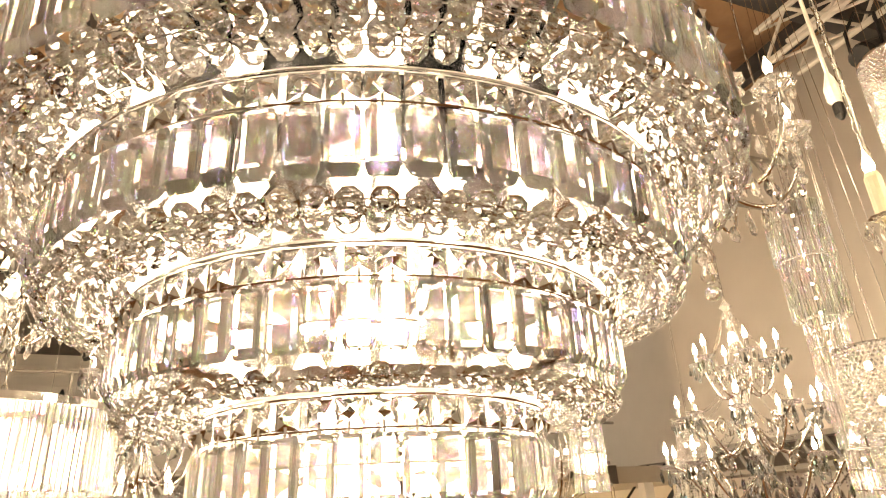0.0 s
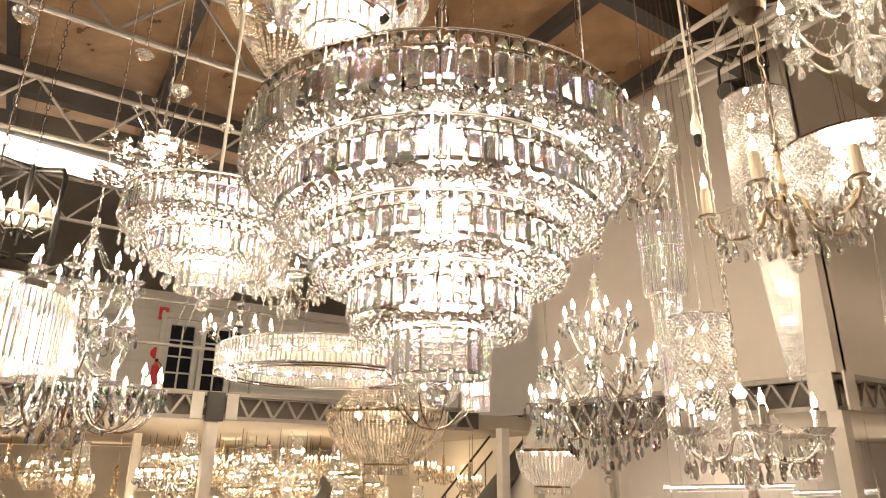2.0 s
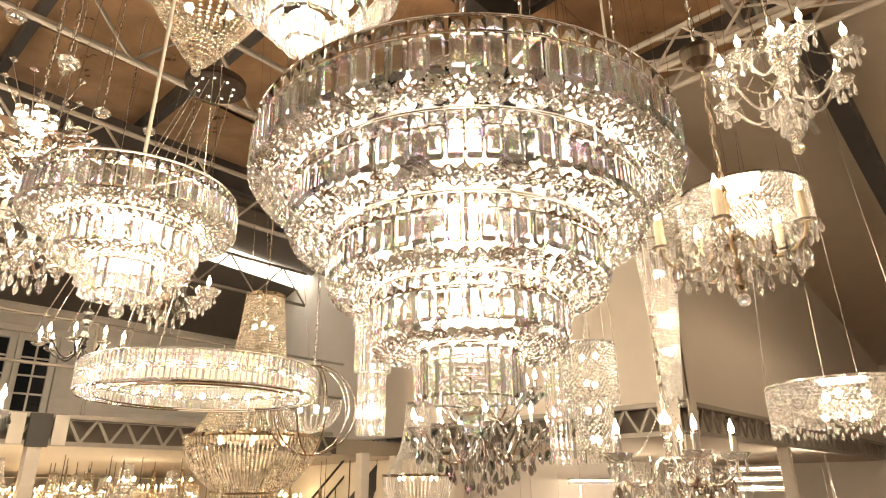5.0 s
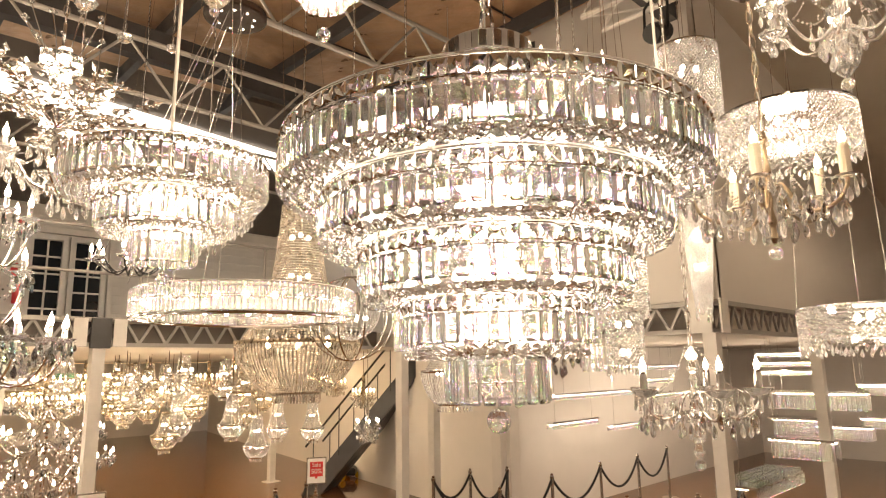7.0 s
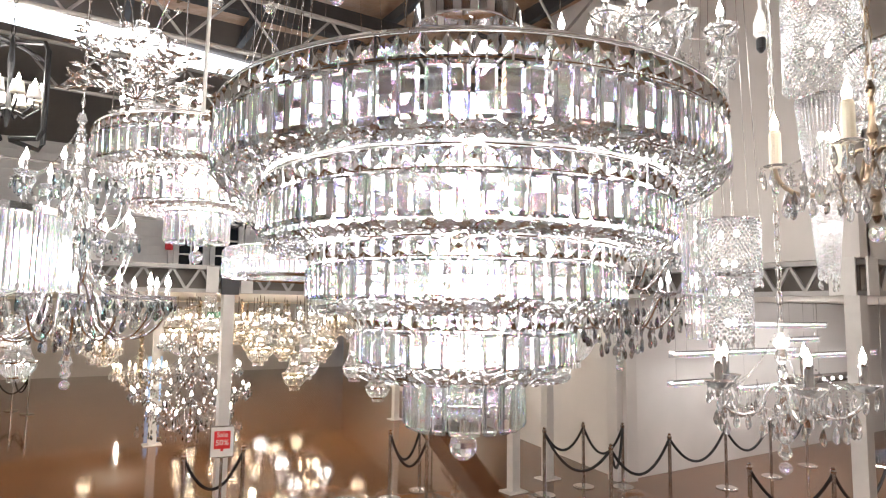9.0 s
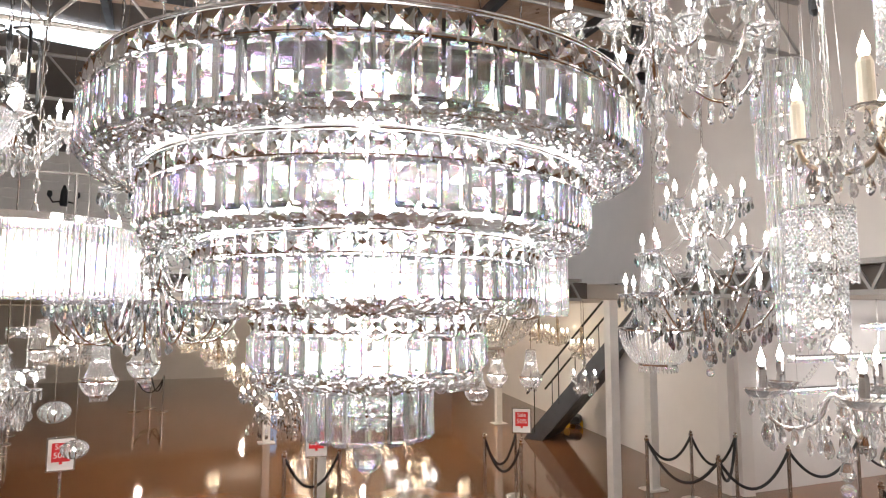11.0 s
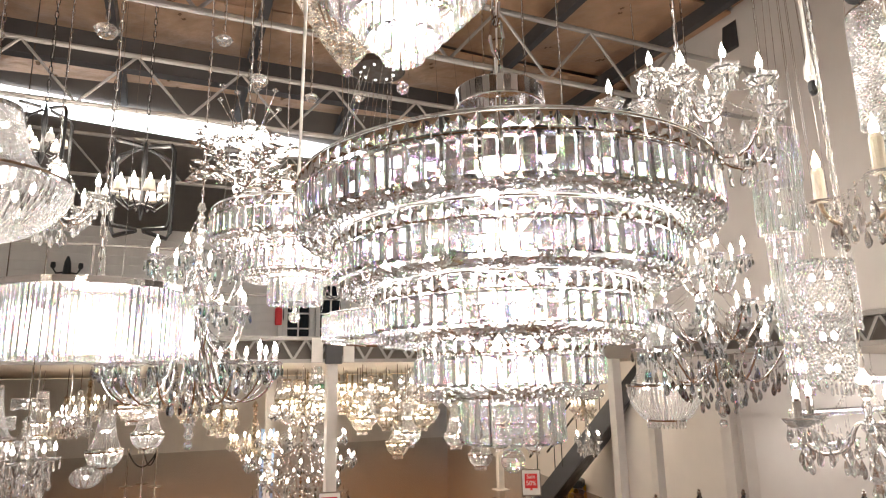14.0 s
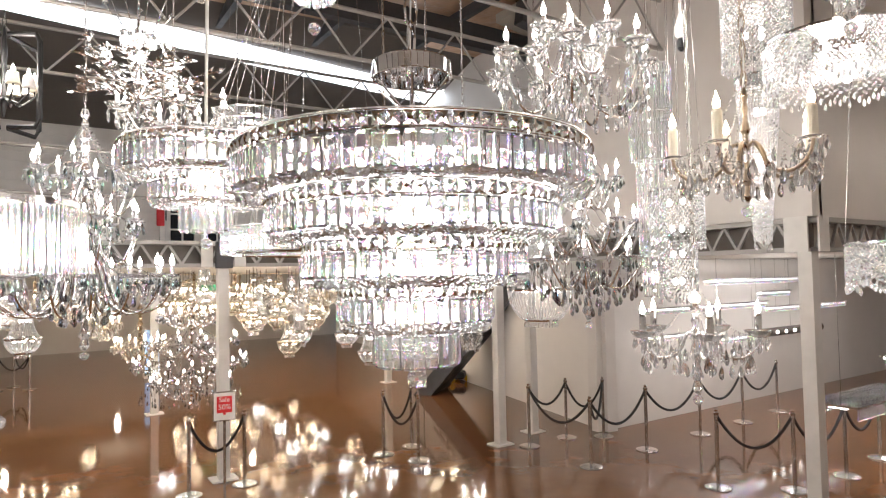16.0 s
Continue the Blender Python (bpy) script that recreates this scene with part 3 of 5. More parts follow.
# ---- the smaller three-tier chandelier ----
BX, BY = -0.01, 1.75
trio = thing("tiered_chandelier", BX, BY, 2.8, "three-tier round crystal prism chandelier, lit", "chandelier")
Z = -2.8
TB = [(0.283, 3.172, 58, 0.074, 0.024), (0.184, 3.06, 40, 0.066, 0.022), (0.086, 2.955, 20, 0.09, 0)]
for k, (r, z, n, ph, sq) in enumerate(TB):
    prism_tier(trio, r, z + Z, n, ph, sq > 0, sq or 0.02)
    if k < 2:
        rn, zn = TB[k + 1][0], TB[k + 1][1]
        bead_rows(trio, r - 0.01, rn + 0.009, zn + 0.0 + Z, zn + 0.012 + Z, 4, 0.0118)
        inner_bulbs(trio, (r + rn) / 2 - 0.05, zn + 0.03 + Z, (14, 8)[k], s=1.1)
ball(trio, 2.822 + Z, 0.02)
part("hub", Geo().tube([(0, 0, 2.84 + Z), (0, 0, 3.25 + Z)], 0.006, 8), CHROME, trio)
for i in range(5):
    a = 2 * math.pi * i / 5
    part("spoke", Geo().tube([(0, 0, 3.2 + Z), (0.28 * math.cos(a), 0.28 * math.sin(a), 3.175 + Z)], 0.003, 6), CHROME, trio)
wires(trio, 0.27, 3.18 + Z, 4, 7.38 + Z)
part("power_cord", Geo().tube([(0, 0, 3.2 + Z), (0.02, 0.02, 4.4 + Z), (0, 0, 7.38 + Z)], 0.006, 6), WHITE_PLASTIC, trio)
lamp(BX, BY, 3.1, 1.6, 0.08)
lamp(BX, BY, 2.98, 0.8, 0.05)

# ---- the wide ring ----
ringlamp = thing("ring_chandelier", 1.13, 3.46, 2.855, "wide chrome ring chandelier with two rows of crystal prisms, lit", "chandelier")
prism_tier(ringlamp, 0.645, 0.16, 140, 0.074, False, depth=0.012, rows=2)
prism_tier(ringlamp, 0.55, 0.15, 92, 0.07, False, depth=0.012)
for r in (0.645, 0.55):
    part("rim", Geo().ring(r, 0.0, 0.006, 72, 6), CHROME, ringlamp)
inner_bulbs(ringlamp, 0.6, 0.09, 26, s=1.4)
wires(ringlamp, 0.6, 0.16, 6, 4.52)
lamp(1.13, 3.46, 2.94, 8, 0.45)


# ---- basket chandeliers hung with bead strands ----
def basket(label, x, y, z0, rim_r, rim_z, top_r, top_z, foot_r, mat, metal, strands, bead, glow_w, name="basket_chandelier", group="", up=True):
    root = thing(name, x, y, z0, label, "chandelier", group)
    g = Geo()
    for i in range(strands):
        a = 2 * math.pi * i / strands
        n = int(math.hypot(rim_r - foot_r, rim_z - z0) * 1.25 / (bead * 2.1))
        for k in range(n):
            f = (k + 0.3) / n
            r = foot_r + (rim_r - foot_r) * math.cos(f * math.pi / 2) ** 0.62
            g.bead((r * math.cos(a), r * math.sin(a), (rim_z - z0) * (1 - f)), bead, bead * 1.05)
    part("bead_bowl", g, mat, root, "bowl of bead strands", kind="stuff")
    if up:
        g = Geo()
        n = int(math.hypot(rim_r - top_r, top_z - rim_z) / (bead * 2.1))
        for i in range(strands):
            a = 2 * math.pi * (i + 0.5) / strands
            for k in range(n):
                f = (k + 0.5) / n
                r = top_r + (rim_r * 0.93 - top_r) * (0.32 * (1 - f) + 0.68 * (1 - f) ** 4)
                g.bead((r * math.cos(a), r * math.sin(a), rim_z - z0 + (top_z - rim_z) * f), bead * 0.9, bead)
        part("bead_tent", g, mat, root, "tent of bead strands", kind="stuff")
        part("top_band", Geo().lathe([(top_r * 0.6, top_z - z0 + 0.02), (top_r * 1.05, top_z - z0 + 0.012), (top_r * 1.05, top_z - z0 - 0.02), (top_r * 0.9, top_z - z0 - 0.02)], 24), metal, root)
    h = rim_z - z0
    part("rim_band", Geo().lathe([(rim_r - 0.01, h - 0.016), (rim_r + 0.008, h - 0.016), (rim_r + 0.012, h), (rim_r + 0.008, h + 0.016), (rim_r - 0.01, h + 0.016)], 40), metal, root)
    part("foot_band", Geo().lathe([(foot_r * 0.7, -0.012), (foot_r + 0.01, -0.012), (foot_r + 0.014, 0.012), (foot_r * 0.7, 0.012)], 28), metal, root)
    gd = Geo()
    for i in range(int(strands * 0.5)):
        a = 4 * math.pi * i / strands
        gd.drop((foot_r * math.cos(a), foot_r * math.sin(a), -0.012), bead * 2.4, bead * 7)
    part("foot_fringe", gd, mat, root, kind="stuff")
    for i in range(6):
        a = math.pi * i / 3
        o = part("bulb", WARM_MESH if mat is CHAMPAGNE else BULB_MESH, None, root, m=Matrix.Translation((rim_r * 0.55 * math.cos(a), rim_r * 0.55 * math.sin(a), h - 0.05)))
        o.scale = (1.6 * max(0.8, rim_r / 0.4),) * 3
        if up and (i % 2 or rim_r > 0.3):
            o = part("bulb", ROUND_MESH, None, root, m=Matrix.Translation((top_r * 0.5 * math.cos(a), top_r * 0.5 * math.sin(a), top_z - z0 - (top_z - rim_z) * (0.22 + 0.3 * (i % 2)))))
            o.scale = (1.3 * max(1.1, rim_r / 0.4),) * 3
    part("stem", Geo().tube([(0, 0, 0), (0, 0, (top_z if up else rim_z + 0.05) - z0 + 0.03)], 0.008, 6), metal, root)
    if glow_w:
        lamp(x, y, rim_z - 0.08, glow_w, rim_r * 0.4)
    return root


big_basket = basket("large basket chandelier of champagne crystal strands, lit", 2.62, 5.32, 2.34, 0.59, 2.81, 0.18, 4.16, 0.22, CHAMPAGNE, BRASS, 96, 0.013, 5)
chain(big_basket, 0, 0, 4.22 - 2.27, 7.38 - 2.27, BRASS, 0.05)


# ---- chandeliers with candle arms ----
def arm_geo(r, dip, rise, t):
    """An arm that dips from the hub and rises to its dish."""
    pts = []
    for i in range(15):
        f = i / 14
        x = r * (f ** 0.85)
        z = -dip * math.sin(math.pi * min(1.0, f * 1.25)) + (rise + dip * 0.2) * max(0.0, (f - 0.45) / 0.55) ** 1.7 + 0.15 * dip * math.cos(f * 9) * (1 - f)
        pts.append((x, 0, z))
    return Geo().tube(pts, t, 7), pts


def hoop_arm_geo(r, dip, rise, t):
    """An arm that arches out of the hub, swings down in a wide U and rises to its dish."""
    pts = []
    for i in range(19):
        f = i / 18
        if f < 0.3:
            q = f / 0.3
            pts.append((0.3 * r * q, 0, 0.45 * dip * math.sin(math.pi * q) - 0.35 * dip * q))
        else:
            q = (f - 0.3) / 0.7
            a = math.pi * (1.08 + 0.98 * q)
            pts.append((0.65 * r + 0.36 * r * math.cos(a), 0, -0.3 * dip + 0.75 * dip * math.sin(a) + (rise + 0.3 * dip) * max(0.0, q - 0.5) * 2))
    pts.append((r, 0, rise))
    return Geo().tube(pts, t, 7), pts


def candle_chandelier(label, x, y, bottom, top, tiers, arm_mat, stem_mat, drop_mat, candle_mat, size=1.0, bulb=BULB_MESH, chain_to=None, chain_mat=CHROME, watts=0.0, drops=True, name="candle_chandelier", group="", swag=True, curl=False, stem=1.0, dish=1.0, dip=1.0, skirt=0, arm=1.0, wax=1.0, hooped=False):
    """tiers: (hub height, arm radius, arms, flame tip height, first angle)."""
    root = thing(name, x, y, bottom, label, "chandelier", group)
    s = size
    prof, z, k = [(0.002, 0.05 * s)], 0.05 * s, 0
    while z < top - bottom:
        r = (0.012, 0.03, 0.018, 0.036, 0.014, 0.024)[k % 6] * s * stem
        prof.append((r, z))
        z += (0.02, 0.035, 0.016, 0.045, 0.03, 0.022)[k % 6] * s
        k += 1
    prof.append((0.004, top - bottom))
    part("stem", Geo().lathe(prof, 12), stem_mat, root, smooth=False)
    for hub, r, n, tip, a0 in tiers:
        dish_z = tip - bottom - 0.047 * s * 1.25 - 0.06 * s * wax
        hz = hub - bottom
        ag, _ = (hoop_arm_geo if hooped else arm_geo)(r, (0.16 * r + 0.02 * s) * dip, dish_z - hz, 0.0058 * s * arm)
        if curl:
            ag.tube([(r * 0.55 + 0.09 * r * math.cos(q) * (1 - q / 9), 0, 0.1 * r + 0.11 * r * math.sin(q) * (1 - q / 9)) for q in [0.45 * i for i in range(15)]], 0.004 * s, 6)
        am = ag.mesh("arm", arm_mat, True)
        q = dish * s
        dm = Geo().lathe([(0.004 * q, -0.006 * q), (0.02 * q, -0.004 * q), (0.034 * q, 0.006 * q), (0.042 * q, 0.014 * q + 0.02 * (q - s)), (0.034 * q, 0.009 * q + 0.016 * (q - s)), (0.006 * q, 0.002 * q)], 24, scallop=0.12, lobes=8).mesh("drip_dish", drop_mat)
        cm = Geo().lathe([(0.0095 * s * wax, 0), (0.0095 * s * wax, 0.055 * s * wax), (0.007 * s * wax, 0.062 * s * wax)], 12).mesh("candle", candle_mat, False)
        gd = Geo()
        for i in range(6):
            a = 2 * math.pi * i / 6 + 0.3
            q = (0.038 * s * math.cos(a), 0.038 * s * math.sin(a), 0.004 * s)
            gd.bead((q[0], q[1], q[2] - 0.006 * s), 0.0045 * s)
            gd.drop((q[0], q[1], q[2] - 0.011 * s), 0.019 * s, (0.036 + 0.018 * (i % 2)) * s)
        gd.bead((0, 0, -0.012 * s), 0.007 * s)
        gd.drop((0, 0, -0.02 * s), 0.026 * s, 0.06 * s)
        dpm = gd.mesh("pendant", drop_mat)
        for i in range(n):
            a = a0 + 2 * math.pi * i / n
            arm_ob = part("arm", am, arm_mat, root, m=turn(a, 0, 0, hz))
            end = (r, 0, dish_z - hz)
            part("drip_dish", dm, drop_mat, arm_ob, m=Matrix.Translation(end))
            part("candle", cm, candle_mat, arm_ob, m=Matrix.Translation(end))
            o = part("bulb", bulb, None, arm_ob, m=Matrix.Translation((r, 0, dish_z - hz + 0.06 * s * wax)))
            o.scale = (1.25 * s,) * 3
            if drops:
                part("pendant", dpm, drop_mat, arm_ob, m=Matrix.Translation(end), kind="stuff")
        if swag:
            g = Geo()
            for i in range(n):
                a = a0 + 2 * math.pi * i / n
                b = a0 + 2 * math.pi * (i + 1) / n
                p0, p1 = Vector((r * math.cos(a), r * math.sin(a), dish_z)), Vector((r * math.cos(b), r * math.sin(b), dish_z))
                m = max(4, int((p1 - p0).length / (0.012 * s)))
                for k in range(m):
                    f = (k + 0.5) / m
                    p = p0.lerp(p1, f) * (1 - 0.25 * math.sin(math.pi * f))
                    g.bead((p.x, p.y, dish_z - 0.1 * s * math.sin(math.pi * f)), 0.0052 * s)
                top_p = Vector((0.02 * s, 0, min(top - bottom, dish_z + 0.24 * s)))
                m = max(4, int((p0 - top_p).length / (0.012 * s)))
                for k in range(m):
                    f = (k + 0.5) / m
                    p = p0.lerp(Vector((0.02 * s * math.cos(a), 0.02 * s * math.sin(a), top_p.z)), f)
                    g.bead((p.x, p.y, p.z - 0.06 * s * math.sin(math.pi * f)), 0.0045 * s)
            part("bead_swag", g, drop_mat, root, "swags of crystal beads", kind="stuff")
    if drops:
        g = Geo()
        r0 = min(t[1] for t in tiers)
        low = min(t[0] for t in tiers) - bottom
        for ring_r, zz, m, hh in ((0.5 * r0, low - 0.02 * s, 10, 0.06 * s), (0.28 * r0, low - 0.07 * s, 8, 0.06 * s), (0.7 * r0, low + 0.02 * s, 12, 0.05 * s)):
            for i in range(m):
                a = 2 * math.pi * i / m
                q = (ring_r * math.cos(a), ring_r * math.sin(a), zz)
                for b in range(3):
                    g.bead((q[0], q[1], q[2] - 0.011 * s * b), 0.005 * s)
                g.drop((q[0], q[1], q[2] - 0.035 * s), 0.024 * s, hh, a=a)
        part("drop_fringe", g, drop_mat, root, "hanging faceted drops", kind="stuff")
    for k in range(skirt):
        g = Geo()
        rr = max(t[1] for t in tiers) * (0.9 - 0.22 * k)
        for i in range(30 - 6 * k):
            a = 2 * math.pi * i / (30 - 6 * k)
            zz = min(t[0] for t in tiers) - bottom - 0.02 * s - 0.05 * k * s + random.uniform(-0.02, 0.02) * s
            for b in range(4):
                g.bead((rr * math.cos(a), rr * math.sin(a), zz - 0.012 * s * b), 0.005 * s)
            g.drop((rr * math.cos(a), rr * math.sin(a), zz - 0.05 * s), 0.028 * s, 0.06 * s, a=a)
        part("drop_skirt", g, drop_mat, root, "skirt of dark faceted drops", kind="stuff")
    ball(root, 0.022 * s, 0.022 * s)
    if chain_to:
        chain(root, 0, 0, top - bottom, chain_to - bottom, chain_mat, 0.03)
    if watts:
        lamp(x, y, max(t[3] for t in tiers), watts, 0.12)
    return root


candle_chandelier("brass chandelier with cream candle sleeves and clear drops, lit", 1.29, 0.51, 2.85, 3.25, [(3.055, 0.21, 5, 3.2, 0.82)], BRASS, BRASS, CLEAR, CREAM, 0.92, WARM_MESH, 3.7, BRASS, 1.8, stem=0.42, dip=1.5, arm=1.15, wax=1.7, dish=0.75, skirt=1, hooped=True)
can = thing("ceiling_canopy", 1.27, 0.51, 3.66, "brown metal canopy on a chain above a chandelier", "canopy")
canopy(can, 0.08, 0.055, BRONZE, 0.06)
chain(can, 0, 0, 0.1, 3.72, STEEL, 0.03)
candle_chandelier("clear glass arm chandelier with silver candle sleeves, lit", 1.65, 0.96, 2.17, 2.62, [(2.43, 0.22, 5, 2.58, 0.2)], CLEAR, CLEAR, CLEAR, CHROME, 0.9, BULB_MESH, 7.38, STEEL, 2.5, stem=0.8, dip=1.3, arm=1.2, dish=1.3, wax=1.55, skirt=1, hooped=True)
candle_chandelier("clear crystal chandelier with glass arms under the roof, lit", 1.58, 0.33, 3.41, 3.95, [(3.64, 0.22, 6, 3.81, 0.3), (3.78, 0.12, 3, 3.93, 0.0)], CLEAR, CLEAR, CLEAR, CLEAR, 0.95, BULB_MESH, 7.38, STEEL, 2.5, dish=1.2)
candle_chandelier("two-tier chrome and crystal arm chandelier, lit", 1.25, 1.2, 3.06, 3.72, [(3.44, 0.3, 7, 3.62, 0.35), (3.55, 0.17, 4, 3.72, 0.2)], CHROME, CLEAR, CLEAR, SILVER_CANDLE, 0.95, BULB_MESH, 7.38, CHROME, 3, dish=1.3, dip=1.9, skirt=2, hooped=True, arm=1.1, stem=0.8)
candle_chandelier("large smoked crystal chandelier with three tiers of candles, lit", 3.6, 3.4, 2.2, 3.95, [(2.74, 0.6, 10, 2.98, 0.1), (3.02, 0.46, 9, 3.3, 0.3), (3.36, 0.28, 6, 3.68, 0.0)], CHROME, CLEAR, SMOKE, SILVER_CANDLE, 1.5, BULB_MESH, 7.38, BRONZE, 8, curl=True, skirt=4, stem=0.8, dip=1.4)
candle_chandelier("tall chrome and smoked crystal chandelier with looping arms, lit", -0.25, 3.84, 2.22, 3.76, [(2.76, 0.5, 16, 2.86, 0.0), (2.98, 0.3, 8, 3.2, 0.2), (3.28, 0.28, 8, 3.5, 0.5)], CHROME, CLEAR, SMOKE, SILVER_CANDLE, 1.2, BULB_MESH, 7.38, CHROME, 6, dip=2.4, skirt=4, arm=0.95, hooped=True, stem=0.8)

# ---- drums, towers and cones ----
def drum(label, x, y, z0, z1, r, n, mat=CRYSTAL, watts=0.0, tubes=8, name="drum_chandelier", apex=None, bead_top=True):
    """A round shade of long prisms with lit tubes inside."""
    root = thing(name, x, y, z0, label, "chandelier")
    h = z1 - z0
    prism_tier(root, r, h, n, h - 0.01, False, depth=0.012)
    part("top_rim", Geo().lathe([(r - 0.02, h), (r + 0.004, h), (r + 0.004, h + 0.03), (r - 0.02, h + 0.03)], 60), CHROME, root)
    for i in range(tubes):
        a = 2 * math.pi * i / tubes
        part("lamp_tube", Geo().lathe([(0.018, 0), (0.018, h * 0.66)], 10, ((r * 0.7) * math.cos(a), (r * 0.7) * math.sin(a), h * 0.15)), LED, root)
    part("spider", Geo().tube([(-r, 0, h + 0.01), (r, 0, h + 0.01)], 0.005, 6).tube([(0, -r, h + 0.01), (0, r, h + 0.01)], 0.005, 6), CHROME, root)
    if apex:
        chain(root, 0, 0, h + 0.01, apex - z0, STEEL, 0.04)
    if watts:
        lamp(x, y, (z0 + z1) / 2, watts, r * 0.5)
    return root


def curtain(label, x, y, z0, z1, r, watts, bead=0.008, fringe=0.05, taper=1.0, name="bead_drum", apex=None, hoop=True, bulbs=6, hang=4, hex_=False, rows_gap=1.0):
    """A drum of hanging bead strands with a fringe."""
    root = thing(name, x, y, z0, label, "chandelier")
    h = z1 - z0
    g, n, m = Geo(), int(2 * math.pi * r / (bead * 2.3)), int(h / (bead * 2.05 * rows_gap))
    for i in range(n):
        a = 2 * math.pi * i / n
        low = random.uniform(0, 1) * fringe
        for k in range(m):
            f = k / m
            z = h - f * (h + low - fringe)
            q = r * (1 + (taper - 1) * f)
            aa = a + (math.pi / n if hex_ and k % 2 else 0)
            g.bead((q * math.cos(aa), q * math.sin(aa), z), bead * (1.05 if hex_ else 0.92), bead)
        g.drop((r * taper * math.cos(a), r * taper * math.sin(a), fringe - low), bead * 2.2, bead * 4.5)
    if taper == 1.0 and h < 0.3:
        for k in range(1, int(r / (bead * 2.3))):
            q = k * bead * 2.3
            for i in range(int(2 * math.pi * q / (bead * 2.4))):
                a = 2 * math.pi * i / int(2 * math.pi * q / (bead * 2.4))
                g.bead((q * math.cos(a), q * math.sin(a), fringe + 0.012 + 0.05 * (q / r) ** 2), bead)
    part("bead_curtain", g, MESH if hex_ else BEAD, root, "hanging strands of crystal beads", kind="stuff")
    if hoop:
        part("hoop", Geo().lathe([(r - 0.006, h), (r + 0.004, h), (r + 0.004, h + 0.012), (r - 0.006, h + 0.012)], 48), CHROME, root)
    for i in range(bulbs):
        a = 2 * math.pi * i / bulbs
        o = part("bulb", ROUND_MESH, None, root, m=Matrix.Translation((r * 0.3 * taper ** 0.5 * math.cos(a), r * 0.3 * taper ** 0.5 * math.sin(a), h * (0.3 + 0.5 * (i % 2)))))
        o.scale = (1.3, 1.3, 1.6)
    if apex:
        wires(root, r, h, hang, apex - z0)
    if watts:
        lamp(x, y, (z0 + z1) / 2, watts, r * 0.4)
    return root


drum("wide drum chandelier of long clear prisms, brightly lit", -0.74, 3.2, 2.73, 3.06, 0.45, 110, watts=5, tubes=10, apex=7.38)
curtain("hexagon-mesh crystal cylinder lamp, lit", 2.93, 1.97, 2.86, 3.2, 0.165, 0.3, 0.0095, 0.03, hex_=True, bulbs=4, apex=7.38, name="crystal_cylinder_lamp")
curtain("narrow crystal mesh cylinder under a wider one, lit", 2.93, 1.97, 2.52, 2.87, 0.115, 0.25, 0.0095, 0.05, hex_=True, bulbs=4, apex=7.38, name="crystal_cylinder_lamp")
curtain("crystal mesh cylinder lamp high on the wall side, lit", 3.07, 1.48, 3.9, 4.52, 0.19, 4, 0.0085, 0.04, hex_=True, apex=7.38, name="crystal_cylinder_lamp")
curtain("tapering spiral of crystal bead strands, lit", 3.2, 1.56, 2.84, 3.86, 0.13, 1.5, 0.0095, 0.12, 0.35, apex=7.38, name="spiral_pendant")
curtain("shallow round drum of crystal bead strands on wires, lit", 2.53, 0.8, 3.5, 3.72, 0.3, 10, 0.0088, 0.05, apex=7.38, bulbs=6, hex_=True)
curtain("shallow round drum of crystal bead strands, lit", 2.93, 0.62, 2.6, 2.8, 0.33, 7, 0.009, 0.05, apex=7.38, bulbs=6, hex_=True)


def tower(label, x, y, steps, watts, apex=7.38, pitch=0.02):
    """A tall pendant of stacked prism hoops. steps: (radius, top, bottom)."""
    z0 = min(s[2] for s in steps)
    root = thing("prism_tower_pendant", x, y, z0, label, "pendant lamp")
    for r, t, b in steps:
        rows = max(1, round((t - b) / 0.1))
        prism_tier(root, r, t - z0, max(8, int(2 * math.pi * r / pitch)), (t - b) / rows - 0.005, False, depth=0.01, rows=rows, w=0.018)
        for k in range(rows):
            o = part("bulb", ROUND_MESH, None, root, m=Matrix.Translation((0, 0, t - z0 - (k + 0.5) * (t - b) / rows)))
            o.scale = (0.025 / pitch,) * 3
    part("rod", Geo().tube([(0, 0, 0), (0, 0, steps[0][1] - z0 + 0.02)], 0.004, 6), CHROME, root)
    chain(root, 0, 0, steps[0][1] - z0, apex - z0, STEEL, 0.03)
    lamp(x, y, z0 + 0.15, watts, 0.05)
    return root


tower("stepped pendant of stacked clear prisms, lit", 1.93, 2.9, [(0.12, 3.66, 3.3), (0.105, 3.3, 3.02), (0.08, 3.02, 2.65)], 1)
tower("long pendant of stacked clear prisms, lit", 3.3, 2.45, [(0.16, 4.2, 3.85), (0.145, 3.85, 3.5), (0.1, 3.5, 3.15), (0.09, 3.15, 2.8), (0.07, 2.8, 2.5)], 0.5, pitch=0.034)


